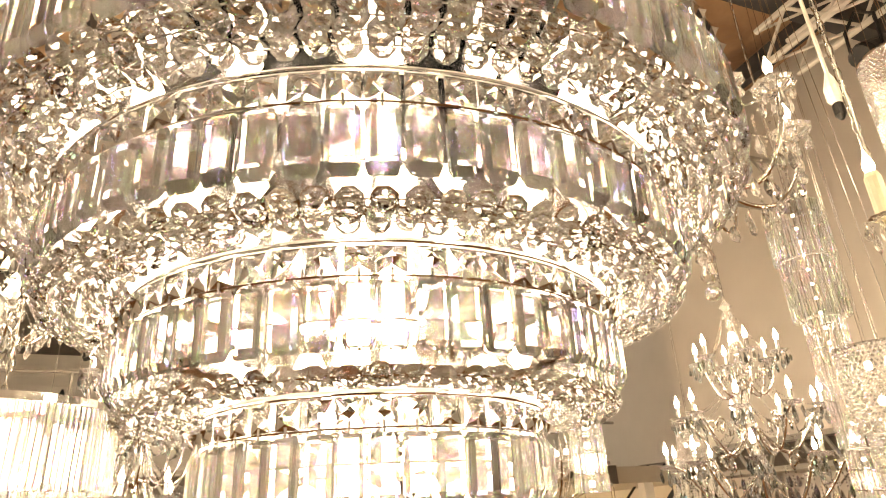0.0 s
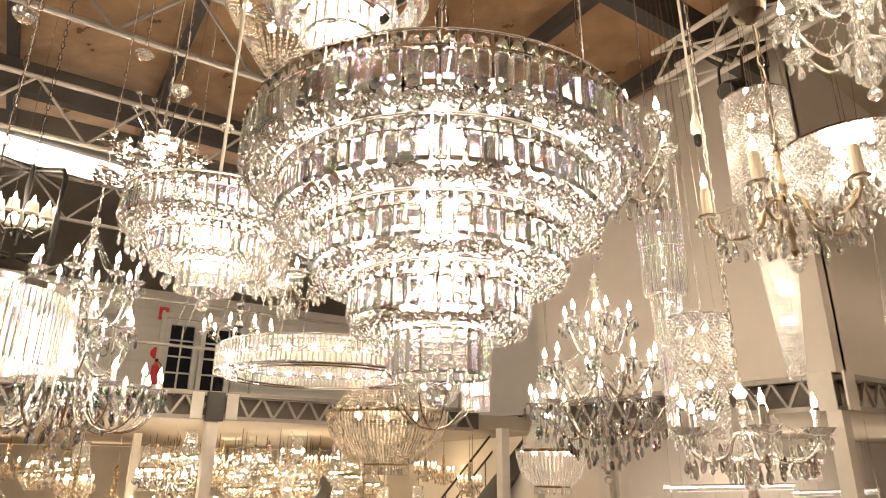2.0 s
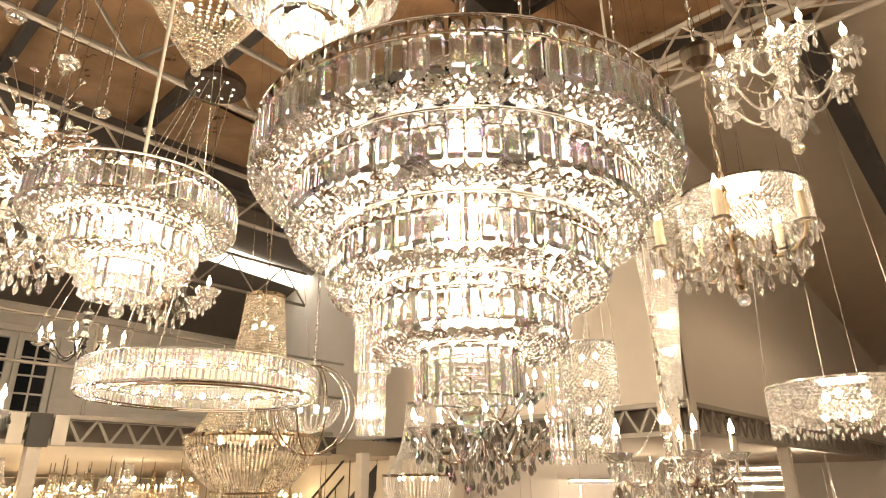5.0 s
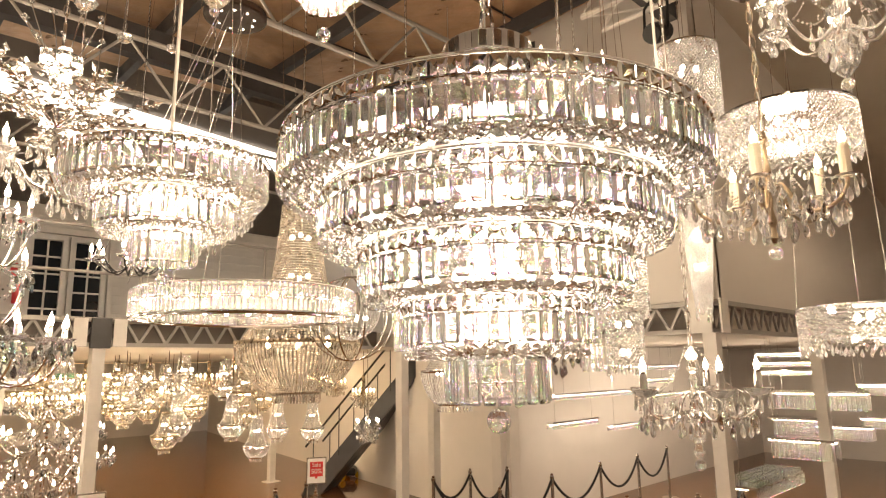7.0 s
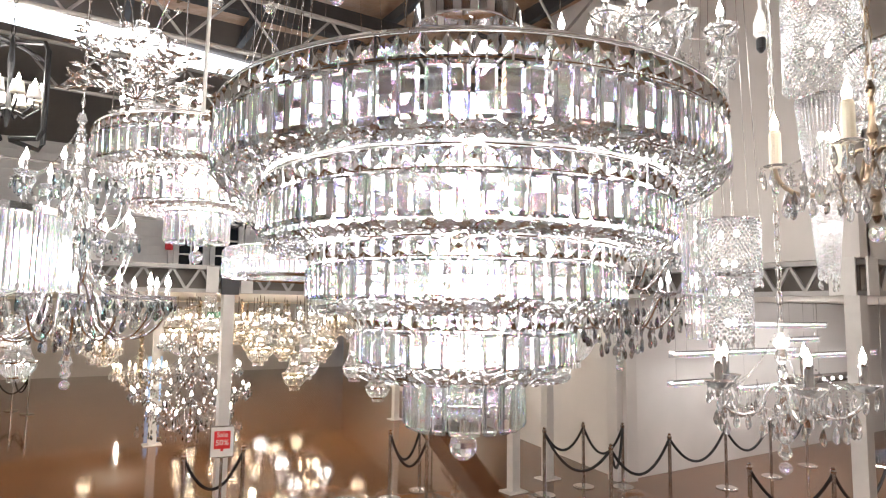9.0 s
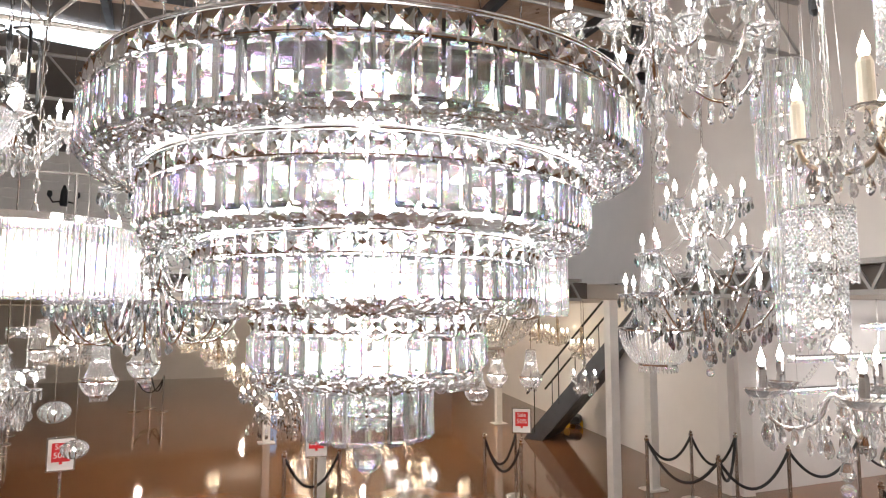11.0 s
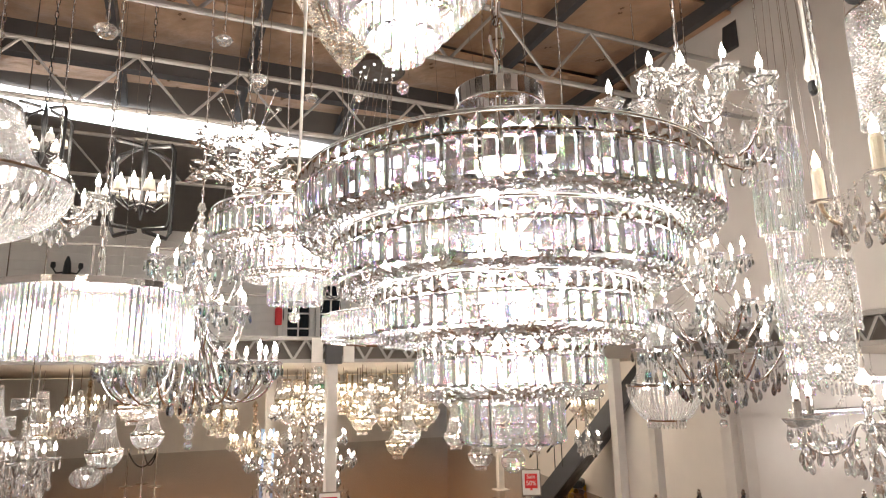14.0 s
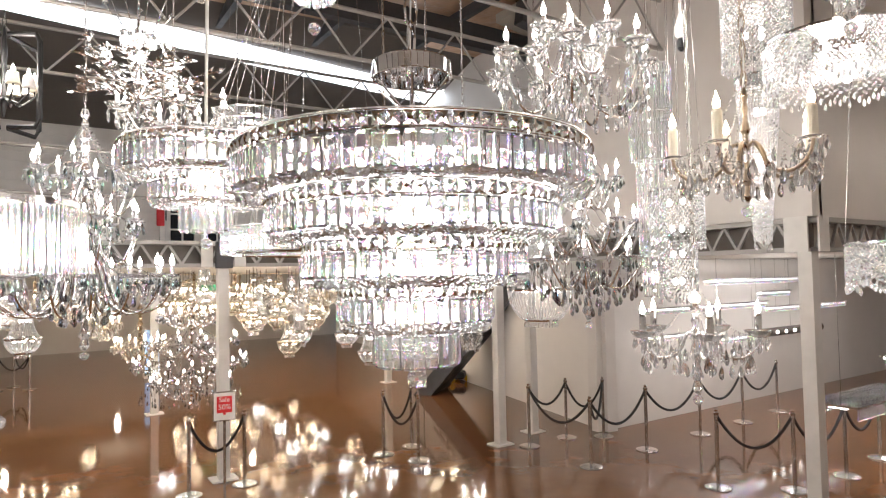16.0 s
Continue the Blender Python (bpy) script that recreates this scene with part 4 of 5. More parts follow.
def cone(label, x, y, bottom, top, r, mat, strands, bead, watts, prisms=False):
    """An inverted cone of crystal, widest at the top hoop."""
    root = thing("cone_chandelier", x, y, bottom, label, "chandelier")
    h = top - bottom
    if prisms:
        for k, (f, n) in enumerate(((1.0, 46), (0.82, 40), (0.62, 30), (0.42, 22), (0.22, 12))):
            prism_tier(root, r * f, h * (0.3 + 0.62 * f) - 0.02, n, h * 0.2, False, depth=0.01)
            inner_bulbs(root, r * f * 0.7, h * (0.22 + 0.6 * f), 3 + k % 3, s=1.3)
    else:
        g, n = Geo(), int(math.hypot(r, h) / (bead * 2.05))
        for i in range(strands):
            a = 2 * math.pi * i / strands
            for k in range(n):
                f = (k + 0.5) / n
                if f > 0.6 and i % 2:
                    continue
                q = r * (1 - f) ** 0.85 + 0.01
                g.bead((q * math.cos(a), q * math.sin(a), h * (1 - f) + 0.02), bead, bead)
        part("bead_curtain", g, mat, root, kind="stuff")
        inner_bulbs(root, r * 0.5, h * 0.75, 6, s=1.5)
    part("hoop", Geo().ring(r, h + 0.01, 0.006, 48, 6), CHROME, root)
    ball(root, 0.0, 0.02)
    wires(root, r, h, 4, 7.38 - bottom)
    lamp(x, y, bottom + h * 0.6, watts, 0.08)
    return root


cone("inverted basket chandelier of clear crystal prisms, lit", 0.21, 1.27, 3.475, 3.95, 0.27, CRYSTAL, 40, 0.009, 4, True)
cone("inverted cone chandelier of champagne bead strands", 0.25, 2.1, 3.93, 4.5, 0.34, CHAMPAGNE, 54, 0.0095, 2)
basket("round dome chandelier of fine crystal beads, lit", -1.42, 3.75, 3.42, 0.45, 3.75, 0.15, 4.2, 0.1, BEAD, CHROME, 70, 0.0105, 3)
basket("white basket chandelier of crystal strands, lit", 4.75, 5.3, 2.12, 0.4, 2.5, 0.13, 3.3, 0.2, BEAD, CHROME, 56, 0.011, 3)
chain(bpy.data.objects["basket_chandelier.002"], 0, 0, 1.2, 5.26, STEEL, 0.04)
chain(bpy.data.objects["basket_chandelier.001"], 0, 0, 0.8, 3.96, STEEL, 0.04)

# spray of crystal leaves on fine stems
spray = thing("leaf_spray_chandelier", -0.07, 2.95, 3.5, "silver spray chandelier of crystal leaves and small lamps, lit", "chandelier")
leaf = Geo().add([(0, 0, 0), (0.012, 0.008, 0.002), (0.03, 0, 0), (0.012, -0.008, 0.002), (0.013, 0, 0.006), (0.013, 0, -0.004)], [(0, 1, 4), (1, 2, 4), (2, 3, 4), (3, 0, 4), (1, 0, 5), (2, 1, 5), (3, 2, 5), (0, 3, 5)], Matrix.Scale(1.6, 4)).mesh("leaf", CLEAR)
for i in range(26):
    a, el = 2.4 * i, random.uniform(-0.25, 1.15)
    n = random.uniform(0.2, 0.34)
    pts = [(n * f * math.cos(el * f) * math.cos(a), n * f * math.cos(el * f) * math.sin(a), 0.12 + n * math.sin(el) * f * 1.1 + 0.03 * math.sin(f * 3)) for f in [k / 8 for k in range(9)]]
    st = part("stem", Geo().tube(pts, 0.0022, 5), CHROME, spray)
    for k in range(2, 9):
        for sgn in (-1, 1):
            part("leaf", leaf, CLEAR, st, m=Matrix.Translation(pts[k]) @ Matrix.Rotation(a + sgn * 0.9, 4, "Z") @ Matrix.Rotation(random.uniform(-1, 1), 4, "X") @ Matrix.Rotation(random.uniform(-0.6, 0.4), 4, "Y"))
    if i % 3 == 0:
        o = part("bulb", ROUND_MESH, None, spray, m=Matrix.Translation(pts[6]))
        o.scale = (1.2,) * 3
for i in range(9):
    a = 2 * math.pi * i / 9
    q = (0.08 * math.cos(a), 0.08 * math.sin(a))
    part("sprig", Geo().tube([(0.02 * math.cos(a), 0.02 * math.sin(a), 0.3), (q[0] * 0.9, q[1] * 0.9, 0.5), (q[0] * 1.5, q[1] * 1.5, 0.58 + 0.03 * (i % 3))], 0.002, 5), CHROME, spray)
    part("bud", Geo().bead((q[0] * 1.5, q[1] * 1.5, 0.59 + 0.03 * (i % 3)), 0.014, 0.018), CLEAR, spray)
for i in range(4):
    a = 1.57 * i
    part("crystal_tube", Geo().lathe([(0.022, 0), (0.022, 0.07)], 12, (0.045 * math.cos(a), 0.045 * math.sin(a), 0.4)), CLEAR, spray)
    o = part("bulb", ROUND_MESH, None, spray, m=Matrix.Translation((0.045 * math.cos(a), 0.045 * math.sin(a), 0.43)))
part("stem_core", Geo().tube([(0, 0, 0), (0, 0, 0.62)], 0.006, 6), CHROME, spray)
chain(spray, 0, 0, 0.62, 3.88, STEEL, 0.03)
spray.scale = (1.3, 1.3, 1.0)
lamp(-0.07, 2.95, 3.75, 4, 0.1)


# ---- dark lantern cluster on the left ----
def lantern(x, y, z, s, n):
    root = thing("black_lantern_chandelier", x, y, z, "black iron frame lantern with small candle lamps, lit", "chandelier")
    for i in range(4):
        a = math.pi / 4 + math.pi / 2 * i
        c, d = math.cos(a), math.sin(a)
        part("frame_loop", Geo().tube([(0.05 * c, 0.05 * d, 0.75 * s), (0.3 * s * c, 0.3 * s * d, 0.72 * s), (0.33 * s * c, 0.33 * s * d, 0.66 * s), (0.33 * s * c, 0.33 * s * d, 0.06 * s), (0.29 * s * c, 0.29 * s * d, 0.0), (0.05 * c, 0.05 * d, 0.02)], 0.019 * s, 6), BLACK, root)
    part("stem", Geo().lathe([(0.01, 0.1 * s), (0.03, 0.2 * s), (0.012, 0.4 * s), (0.03, 0.6 * s), (0.01, 0.8 * s)], 10), BLACK, root)
    for i in range(n):
        a = 2 * math.pi * i / n
        arm = part("arm", Geo().tube([(0, 0, 0.25 * s), (0.12 * s, 0, 0.2 * s), (0.2 * s, 0, 0.27 * s), (0.2 * s, 0, 0.32 * s)], 0.008 * s, 6), BLACK, root, m=turn(a))
        part("shade", Geo().lathe([(0.05 * s, 0.32 * s), (0.036 * s, 0.41 * s)], 14, (0.2 * s, 0, 0)), FABRIC if i % 2 else CREAM, arm)
        o = part("bulb", BULB_MESH, None, arm, m=Matrix.Translation((0.2 * s, 0, 0.4 * s)))
        o.scale = (1.6 * s,) * 3
    chain(root, 0, 0, 0.75 * s, 7.38 - z, BLACK, 0.05)
    lamp(x, y, z + 0.45 * s, 40 * s, 0.15)


lantern(-0.74, 6.5, 4.12, 1.2, 10)
lantern(-1.6, 6.2, 4.55, 0.85, 6)
candle_chandelier("small round black chandelier with a ring of candles, lit", 1.31, 6.16, 3.5, 3.95, [(3.56, 0.34, 9, 3.74, 0.0)], BLACK, BLACK, CLEAR, SILVER_CANDLE, 1.4, BULB_MESH, 7.38, BLACK, 30, drops=False, swag=False)
blockdrum = thing("block_drum_chandelier", 1.4, 5.98, 4.0, "tiered drum of chrome and smoked glass blocks, lit", "chandelier")
for k, (r, n) in enumerate(((0.36, 30), (0.34, 28), (0.3, 26), (0.25, 22))):
    bm_ = Geo().box((0, 0, 0), (0.035, 0.055, 0.075)).mesh("glass_block", (SMOKE, CRYSTAL)[k % 2])
    part("hoop", Geo().ring(r, 0.42 - 0.1 * k, 0.006, 40, 5), CHROME, blockdrum)
    for i in range(n):
        part("glass_block", bm_, CRYSTAL, blockdrum, m=turn(2 * math.pi * (i + 0.5 * k) / n) @ Matrix.Translation((r, 0, 0.37 - 0.1 * k)))
inner_bulbs(blockdrum, 0.16, 0.2, 6, s=2.0)
wires(blockdrum, 0.36, 0.42, 4, 3.38)
lamp(1.4, 5.98, 4.25, 20, 0.1)
candle_chandelier("bronze arm chandelier with clear glass cups, lit", 1.03, 3.9, 3.35, 3.85, [(3.5, 0.26, 6, 3.68, 0.3)], BRONZE, BRONZE, CLEAR, CLEAR, 1.2, BULB_MESH, 7.38, BRONZE, 10, dish=1.6)
candle_chandelier("crystal chandelier with white fabric shades, lit", 0.45, 4.9, 3.75, 4.4, [(3.95, 0.42, 8, 4.25, 0.1)], CHROME, CLEAR, CLEAR, FABRIC, 1.8, BULB_MESH, 7.38, CHROME, 35, dish=1.2)
candle_chandelier("crystal chandelier with white fabric shades, lit", -1.3, 5.2, 3.8, 4.4, [(3.98, 0.36, 8, 4.25, 0.3)], CHROME, CLEAR, CLEAR, FABRIC, 1.8, BULB_MESH, 7.38, CHROME, 35, dish=1.2)

# orb cage behind the ring
cage = thing("orb_cage_chandelier", 2.55, 4.35, 2.62, "open iron orb with a crystal bead bowl inside, lit", "chandelier")
for i in range(5):
    a = math.pi * i / 5
    part("hoop", Geo().tube([(0.36 * math.cos(a) * math.cos(t), 0.36 * math.sin(a) * math.cos(t), 0.36 + 0.36 * math.sin(t)) for t in [2 * math.pi * k / 28 for k in range(28)]], 0.007, 5, True), STEEL, cage)
g = Geo()
for i in range(26):
    for k in range(16):
        a, t = 2 * math.pi * i / 26, 0.1 * k
        g.bead((0.24 * math.cos(t) * math.cos(a), 0.24 * math.cos(t) * math.sin(a), 0.42 - 0.24 * math.sin(t)), 0.011)
part("bead_bowl", g, BEAD, cage, kind="stuff")
inner_bulbs(cage, 0.12, 0.36, 5, s=1.6)
chain(cage, 0, 0, 0.72, 4.76, STEEL, 0.04)
for x, y, z, s in ((-0.87, 4.88, 1.98, 0.095), (-0.76, 5.09, 1.68, 0.085)):
    o = thing("crystal_orb_pendant", x, y, z - s, "round crystal bead orb pendant", "pendant lamp")
    g = Geo()
    for i in range(20):
        for k in range(9):
            a, t = 2 * math.pi * (i + 0.5 * (k % 2)) / 20, -1.2 + 0.3 * k
            g.bead((s * math.cos(t) * math.cos(a), s * math.cos(t) * math.sin(a), s + 0.7 * s * math.sin(t)), 0.011)
    part("bead_shell", g, BEAD, o, kind="stuff")
    for i in range(14):
        a = 2 * math.pi * i / 14
        part("rib", Geo().tube([(1.06 * s * math.cos(t) * math.cos(a), 1.06 * s * math.cos(t) * math.sin(a), s + 0.72 * s * math.sin(t)) for t in [-1.5 + 0.3 * k for k in range(11)]], 0.0045, 5), STEEL, o)
    part("wire", Geo().tube([(0, 0, 1.6 * s), (0, 0, 7.38 - z + s)], 0.002, 4), STEEL, o)
    b = part("bulb", ROUND_MESH, None, o, m=Matrix.Translation((0, 0, s)))
    b.scale = (1.0,) * 3

# white socket hanging on its flex
plug = thing("pendant_socket", 1.72, 1.03, 3.6, "white extension socket with a black plug on a white cord", "socket")
part("socket", Geo().lathe([(0.012, 0.055), (0.024, 0.07), (0.024, 0.11), (0.008, 0.16)], 12), WHITE_PLASTIC, plug)
part("plug", Geo().lathe([(0.006, 0), (0.016, 0.015), (0.016, 0.05), (0.012, 0.056)], 12), BLACK, plug)
part("cord", Geo().tube([(0, 0, 0.16), (0.005, 0.01, 1.0), (0, 0, 3.78)], 0.006, 6), WHITE_PLASTIC, plug)
spot = thing("stage_spotlight", 3.7, 2.0, 5.1, "black stage spotlight clamped under the white truss", "spotlight")
part("can", Geo().lathe([(0.07, 0), (0.085, 0.05), (0.085, 0.25), (0.05, 0.3)], 14, m=Matrix.Rotation(1.1, 4, "Y")), BLACK, spot)
part("yoke", Geo().tube([(0.1, -0.1, 0.05), (0.12, -0.1, 0.3), (0.12, 0, 0.4), (0.12, 0.1, 0.3), (0.1, 0.1, 0.05)], 0.012, 6), BLACK, spot)
disc = thing("ceiling_canopy", 0.5, 2.45, 4.15, "round brown canopy plate with suspension wires", "canopy")
part("plate", Geo().lathe([(0.13, 0), (0.14, 0.004), (0.14, 0.03), (0.02, 0.035)], 32), BROWN_METAL, disc)
for i in range(9):
    o = part("bulb", ROUND_MESH, None, disc, m=Matrix.Translation((0.085 * math.cos(0.7 * i), 0.085 * math.sin(0.7 * i), -0.003)))
    o.scale = (0.35, 0.35, 0.2)
for i in range(8):
    a = 2 * math.pi * i / 8
    part("wire", Geo().tube([(0.08 * math.cos(a), 0.08 * math.sin(a), 0), (0.3 * math.cos(a), 0.9 + 0.3 * math.sin(a), -1.1)], 0.0015, 4), STEEL, disc)
part("rod", Geo().tube([(0, 0, 0.03), (0, 0, 3.23)], 0.006, 6), BRONZE, disc)
for x, y, z in ((-0.05, 2.73, 4.1), (-0.73, 2.49, 4.1), (0.45, 3.9, 4.6), (1.0, 4.6, 5.0), (-0.2, 3.3, 4.6)):
    rs = thing("ceiling_rose", x, y, z, "small crystal ceiling cup on a chain", "canopy")
    part("cup", Geo().lathe([(0.012, 0), (0.035, 0.012), (0.05, 0.045), (0.03, 0.06)], 14, scallop=0.12), CLEAR, rs)
    chain(rs, 0, 0, 0.05, 7.38 - z, STEEL, 0.03)

# ---- low chandeliers under the mezzanine ----
def small_set():
    made = []
    made.append(basket("small gilt basket chandelier, lit", 4.07, 11.0, 1.75, 0.2, 1.95, 0.07, 2.3, 0.08, CHAMPAGNE, BRASS, 36, 0.009, 0, "small_chandelier", "low chandeliers"))
    made.append(basket("small clear crystal bag chandelier, lit", 5.79, 11.2, 1.25, 0.22, 1.45, 0.09, 1.95, 0.1, BEAD, CHROME, 36, 0.009, 0, "small_chandelier", "low chandeliers"))
    made.append(candle_chandelier("small gilt candle chandelier, lit", 7.4, 10.6, 1.75, 2.4, [(1.95, 0.22, 6, 2.15, 0.2)], BRASS, BRASS, CHAMPAGNE, CREAM, 1.35, WARM_MESH, None, BRASS, 0, skirt=1, name="small_chandelier", group="low chandeliers"))
    made.append(candle_chandelier("small bronze candle chandelier with clear drops, lit", 6.9, 9.8, 1.2, 1.85, [(1.4, 0.22, 6, 1.62, 0.0)], BRONZE, CLEAR, CLEAR, SILVER_CANDLE, 1.3, BULB_MESH, None, CHROME, 0, skirt=2, name="small_chandelier", group="low chandeliers"))
    return made


kinds = small_set()
spots = []
for k in range(24):
    spots.append((random.uniform(2.0, 7.4), random.uniform(11.6, 24), random.uniform(1.6, 2.3), (0, 0, 1, 2)[k % 4]))
spots += [(3.3, 12.1, 1.75, 1), (5.5, 12.0, 1.5, 0), (2.4, 12.4, 1.9, 0), (3.9, 13.4, 2.05, 3), (6.8, 13.6, 1.75, 0), (4.9, 13.6, 2.1, 1), (2.2, 15.6, 1.9, 1), (8.3, 12.9, 1.9, 2), (-3.2, 11.6, 2.0, 0), (-1.8, 14.4, 2.0, 2), (2.9, 11.0, 1.75, 0), (3.85, 11.2, 1.45, 1), (3.5, 10.8, 1.32, 0), (4.95, 11.0, 1.95, 0), (4.7, 10.9, 1.4, 1), (5.2, 10.9, 1.0, 1), (6.45, 11.0, 1.2, 1), (9.0, 11.2, 1.8, 2), (3.1, 13.2, 2.0, 0),
         (2.6, 14.5, 2.1, 2), (3.7, 14.2, 1.75, 0), (4.6, 14.8, 2.0, 0), (5.4, 14.1, 1.8, 0), (6.3, 14.6, 2.0, 1), (3.0, 16.5, 2.1, 0), (4.1, 16.8, 1.9, 2), (5.2, 16.4, 2.15, 0), (6.2, 17.0, 1.85, 0), (7.3, 16.2, 2.0, 0),
         (3.2, 19.2, 2.0, 0), (4.6, 19.6, 2.1, 2), (6.0, 19.0, 1.9, 0), (7.4, 19.5, 2.1, 0), (4.0, 22.0, 2.0, 0), (5.8, 22.4, 2.1, 2), (7.6, 22.0, 1.9, 0), (5.0, 12.6, 2.1, 2), (6.0, 12.9, 1.9, 0), (4.3, 12.3, 2.2, 3), (7.6, 12.6, 2.0, 2),
         (-1.6, 11.0, 1.9, 3), (-0.9, 12.5, 2.0, 1), (-2.4, 13.0, 1.8, 1), (0.2, 15.0, 1.9, 2), (-1.2, 16.0, 2.0, 0), (-2.8, 10.2, 1.6, 1), (-0.4, 18.0, 2.0, 2), (0.9, 19.5, 2.0, 0), (-2.0, 7.4, 1.9, 1), (-1.5, 6.4, 1.7, 3), (-0.6, 10.4, 1.7, 1), (0.5, 11.2, 1.75, 2), (-1.1, 9.6, 1.55, 1), (0.0, 13.4, 1.95, 0), (0.8, 14.4, 1.9, 1), (-1.9, 12.0, 1.8, 2), (0.3, 16.6, 2.0, 0), (-0.8, 14.8, 1.9, 0)]
for x, y, z, k in spots:
    grow = 1.25 if y > 13.5 else 1.05
    z = z - 0.3 * (grow - 1.0)
    c = copy_thing(kinds[k], turn(random.uniform(0, 6), x, y, z) @ Matrix.Scale(grow, 4))
    part("suspension", Geo().tube([(0, 0, 0.5), (0, 0, ((2.9 if y > 8.4 else 7.38) - z) / grow)], 0.006, 5), BRONZE, c)
for c, z in zip(kinds, (1.75, 1.25, 1.75, 1.2)):
    part("suspension", Geo().tube([(0, 0, 0.5), (0, 0, 2.9 - z)], 0.006, 5), BRONZE, c)
for x, y, w in ((4.2, 11.6, 26), (6.4, 12.4, 24), (4.5, 16.5, 42), (6.5, 20.5, 46), (-1.2, 12.5, 44), (-1.0, 18.5, 60), (2.2, 10.2, 18), (2.0, 23.5, 64)):
    lamp(x, y, 2.1, w, 0.045, (1.0, 0.82, 0.6))

# the dense many-lamp chandelier near the column
dense = candle_chandelier("dense tall chrome chandelier with many small lamps, lit", 1.66, 10.2, 0.62, 2.5, [(0.95, 0.6, 12, 1.2, 0.0), (1.25, 0.84, 16, 1.5, 0.2), (1.62, 0.7, 12, 1.85, 0.1), (2.05, 0.48, 9, 2.25, 0.0)], CHROME, CHROME, SMOKE, SILVER_CANDLE, 1.25, BULB_MESH, 2.9, CHROME, 8, curl=True, skirt=2)
candle_chandelier("gilt chandelier with warm lamps, lit", 1.1, 11.6, 1.2, 2.3, [(1.45, 0.4, 10, 1.75, 0.0)], BRASS, BRASS, CHAMPAGNE, CREAM, 1.6, WARM_MESH, 2.9, BRASS, 0)


for x, y, z, r in ((-2.3, 9.0, 2.15, 0.24), (-1.9, 9.3, 1.85, 0.2), (-2.6, 9.4, 1.6, 0.26), (-2.1, 10.0, 2.35, 0.2), (-3.0, 9.1, 1.95, 0.22), (-2.7, 8.8, 2.4, 0.2), (-3.3, 9.8, 1.7, 0.24), (-1.6, 9.9, 2.1, 0.18)):
    c = curtain("flat round crystal ceiling light, lit", x, y, z, z + 0.1, r, 0, 0.012, 0.03, name="crystal_flush_light", bulbs=4)
    part("rod", Geo().tube([(0, 0, 0.1), (0, 0, 2.9 - z)], 0.008, 6), CHROME, c)
    part("back_plate", Geo().lathe([(r, 0.1), (r, 0.115), (0.05, 0.12)], 28), CHROME, c)


# ---- linear bar lights in the side aisle ----
def bar_light(x0, x1, y, z, w=0.12, h=0.09, gap=0.07, across=False):
    root = thing("linear_crystal_light", y if across else (x0 + x1) / 2, (x0 + x1) / 2 if across else y, z, "long linear crystal bar light, lit", "pendant lamp", "bar lights")
    n = x1 - x0
    if across:
        root.rotation_euler = (0, 0, math.pi / 2)
    part("channel", Geo().box((0, 0, h), (n, w, 0.025)), CHROME, root)
    part("light_strip", Geo().box((0, 0, h - 0.03), (n * 0.97, w * 0.4, 0.03)), LED, root)
    pm_ = prism_geo(gap * 0.8, h, 0.014).mesh("prism", CRYSTAL)
    for i in range(int(n / gap)):
        for s in (-1, 1):
            part("prism", pm_, CRYSTAL, root, m=Matrix.Translation((-n / 2 + 0.02 + i * gap, s * w / 2, h - 0.012)) @ Matrix.Rotation(s * math.pi / 2, 4, "Z"))
    for s in (-0.4, 0.4):
        part("wire", Geo().tube([(s * n, 0, h), (s * n, 0, 2.91 - z)], 0.003, 4), STEEL, root)


for x0, x1, y, z in ((9.9, 13.0, 6.5, 2.42), (8.0, 11.5, 6.3, 1.98), (11.6, 12.7, 6.5, 2.15), (11.7, 14.8, 6.4, 1.85), (8.2, 9.6, 6.5, 1.5), (9.9, 11.3, 6.4, 1.35)):
    bar_light(x0, x1, y, z)
# broad bars hung across the aisle
for y0, y1, x, z, w, h in ((2.4, 3.7, 10.5, 1.81, 0.26, 0.26), (2.95, 3.65, 10.2, 1.45, 0.45, 0.24), (2.64, 3.54, 9.6, 1.18, 0.26, 0.26), (2.72, 3.56, 12.0, 1.22, 0.2, 0.22), (2.0, 3.1, 13.0, 1.92, 0.16, 0.18), (2.0, 3.13, 13.0, 1.34, 0.16, 0.18), (3.9, 5.0, 13.5, 2.64, 0.14, 0.08), (3.9, 5.0, 13.5, 2.45, 0.14, 0.08), (3.9, 5.0, 13.5, 2.27, 0.14, 0.08)):
    bar_light(y0, y1, x, z, w, h, 0.065, True)
tube_l = thing("linear_tube_light", 12.9, 6.6, 1.4, "horizontal dark glass tube light with spot lamps", "pendant lamp")
part("tube", Geo().tube([(-1.2, 0, 0), (1.2, 0, 0)], 0.09, 14), BRONZE, tube_l)
for i in range(7):
    o = part("bulb", ROUND_MESH, None, tube_l, m=Matrix.Translation((-1.0 + 0.33 * i, -0.09, 0)))
    o.scale = (2.5, 2.5, 2.5)
part("wire", Geo().tube([(0, 0, 0.09), (0, 0, 1.5)], 0.004, 4), STEEL, tube_l)
tray = thing("rectangular_crystal_light", 8.4, 3.25, 0.95, "low rectangular crystal tray chandelier", "pendant lamp")
part("body", Geo().box((0, 0, 0.09), (1.7, 0.5, 0.03)), CHROME, tray)
pm_ = prism_geo(0.045, 0.16, 0.02).mesh("prism", CRYSTAL)
for i in range(36):
    for s in (-1, 1):
        part("prism", pm_, CRYSTAL, tray, m=Matrix.Translation((-0.83 + i * 0.047, s * 0.25, 0.1)) @ Matrix.Rotation(s * math.pi / 2, 4, "Z"))
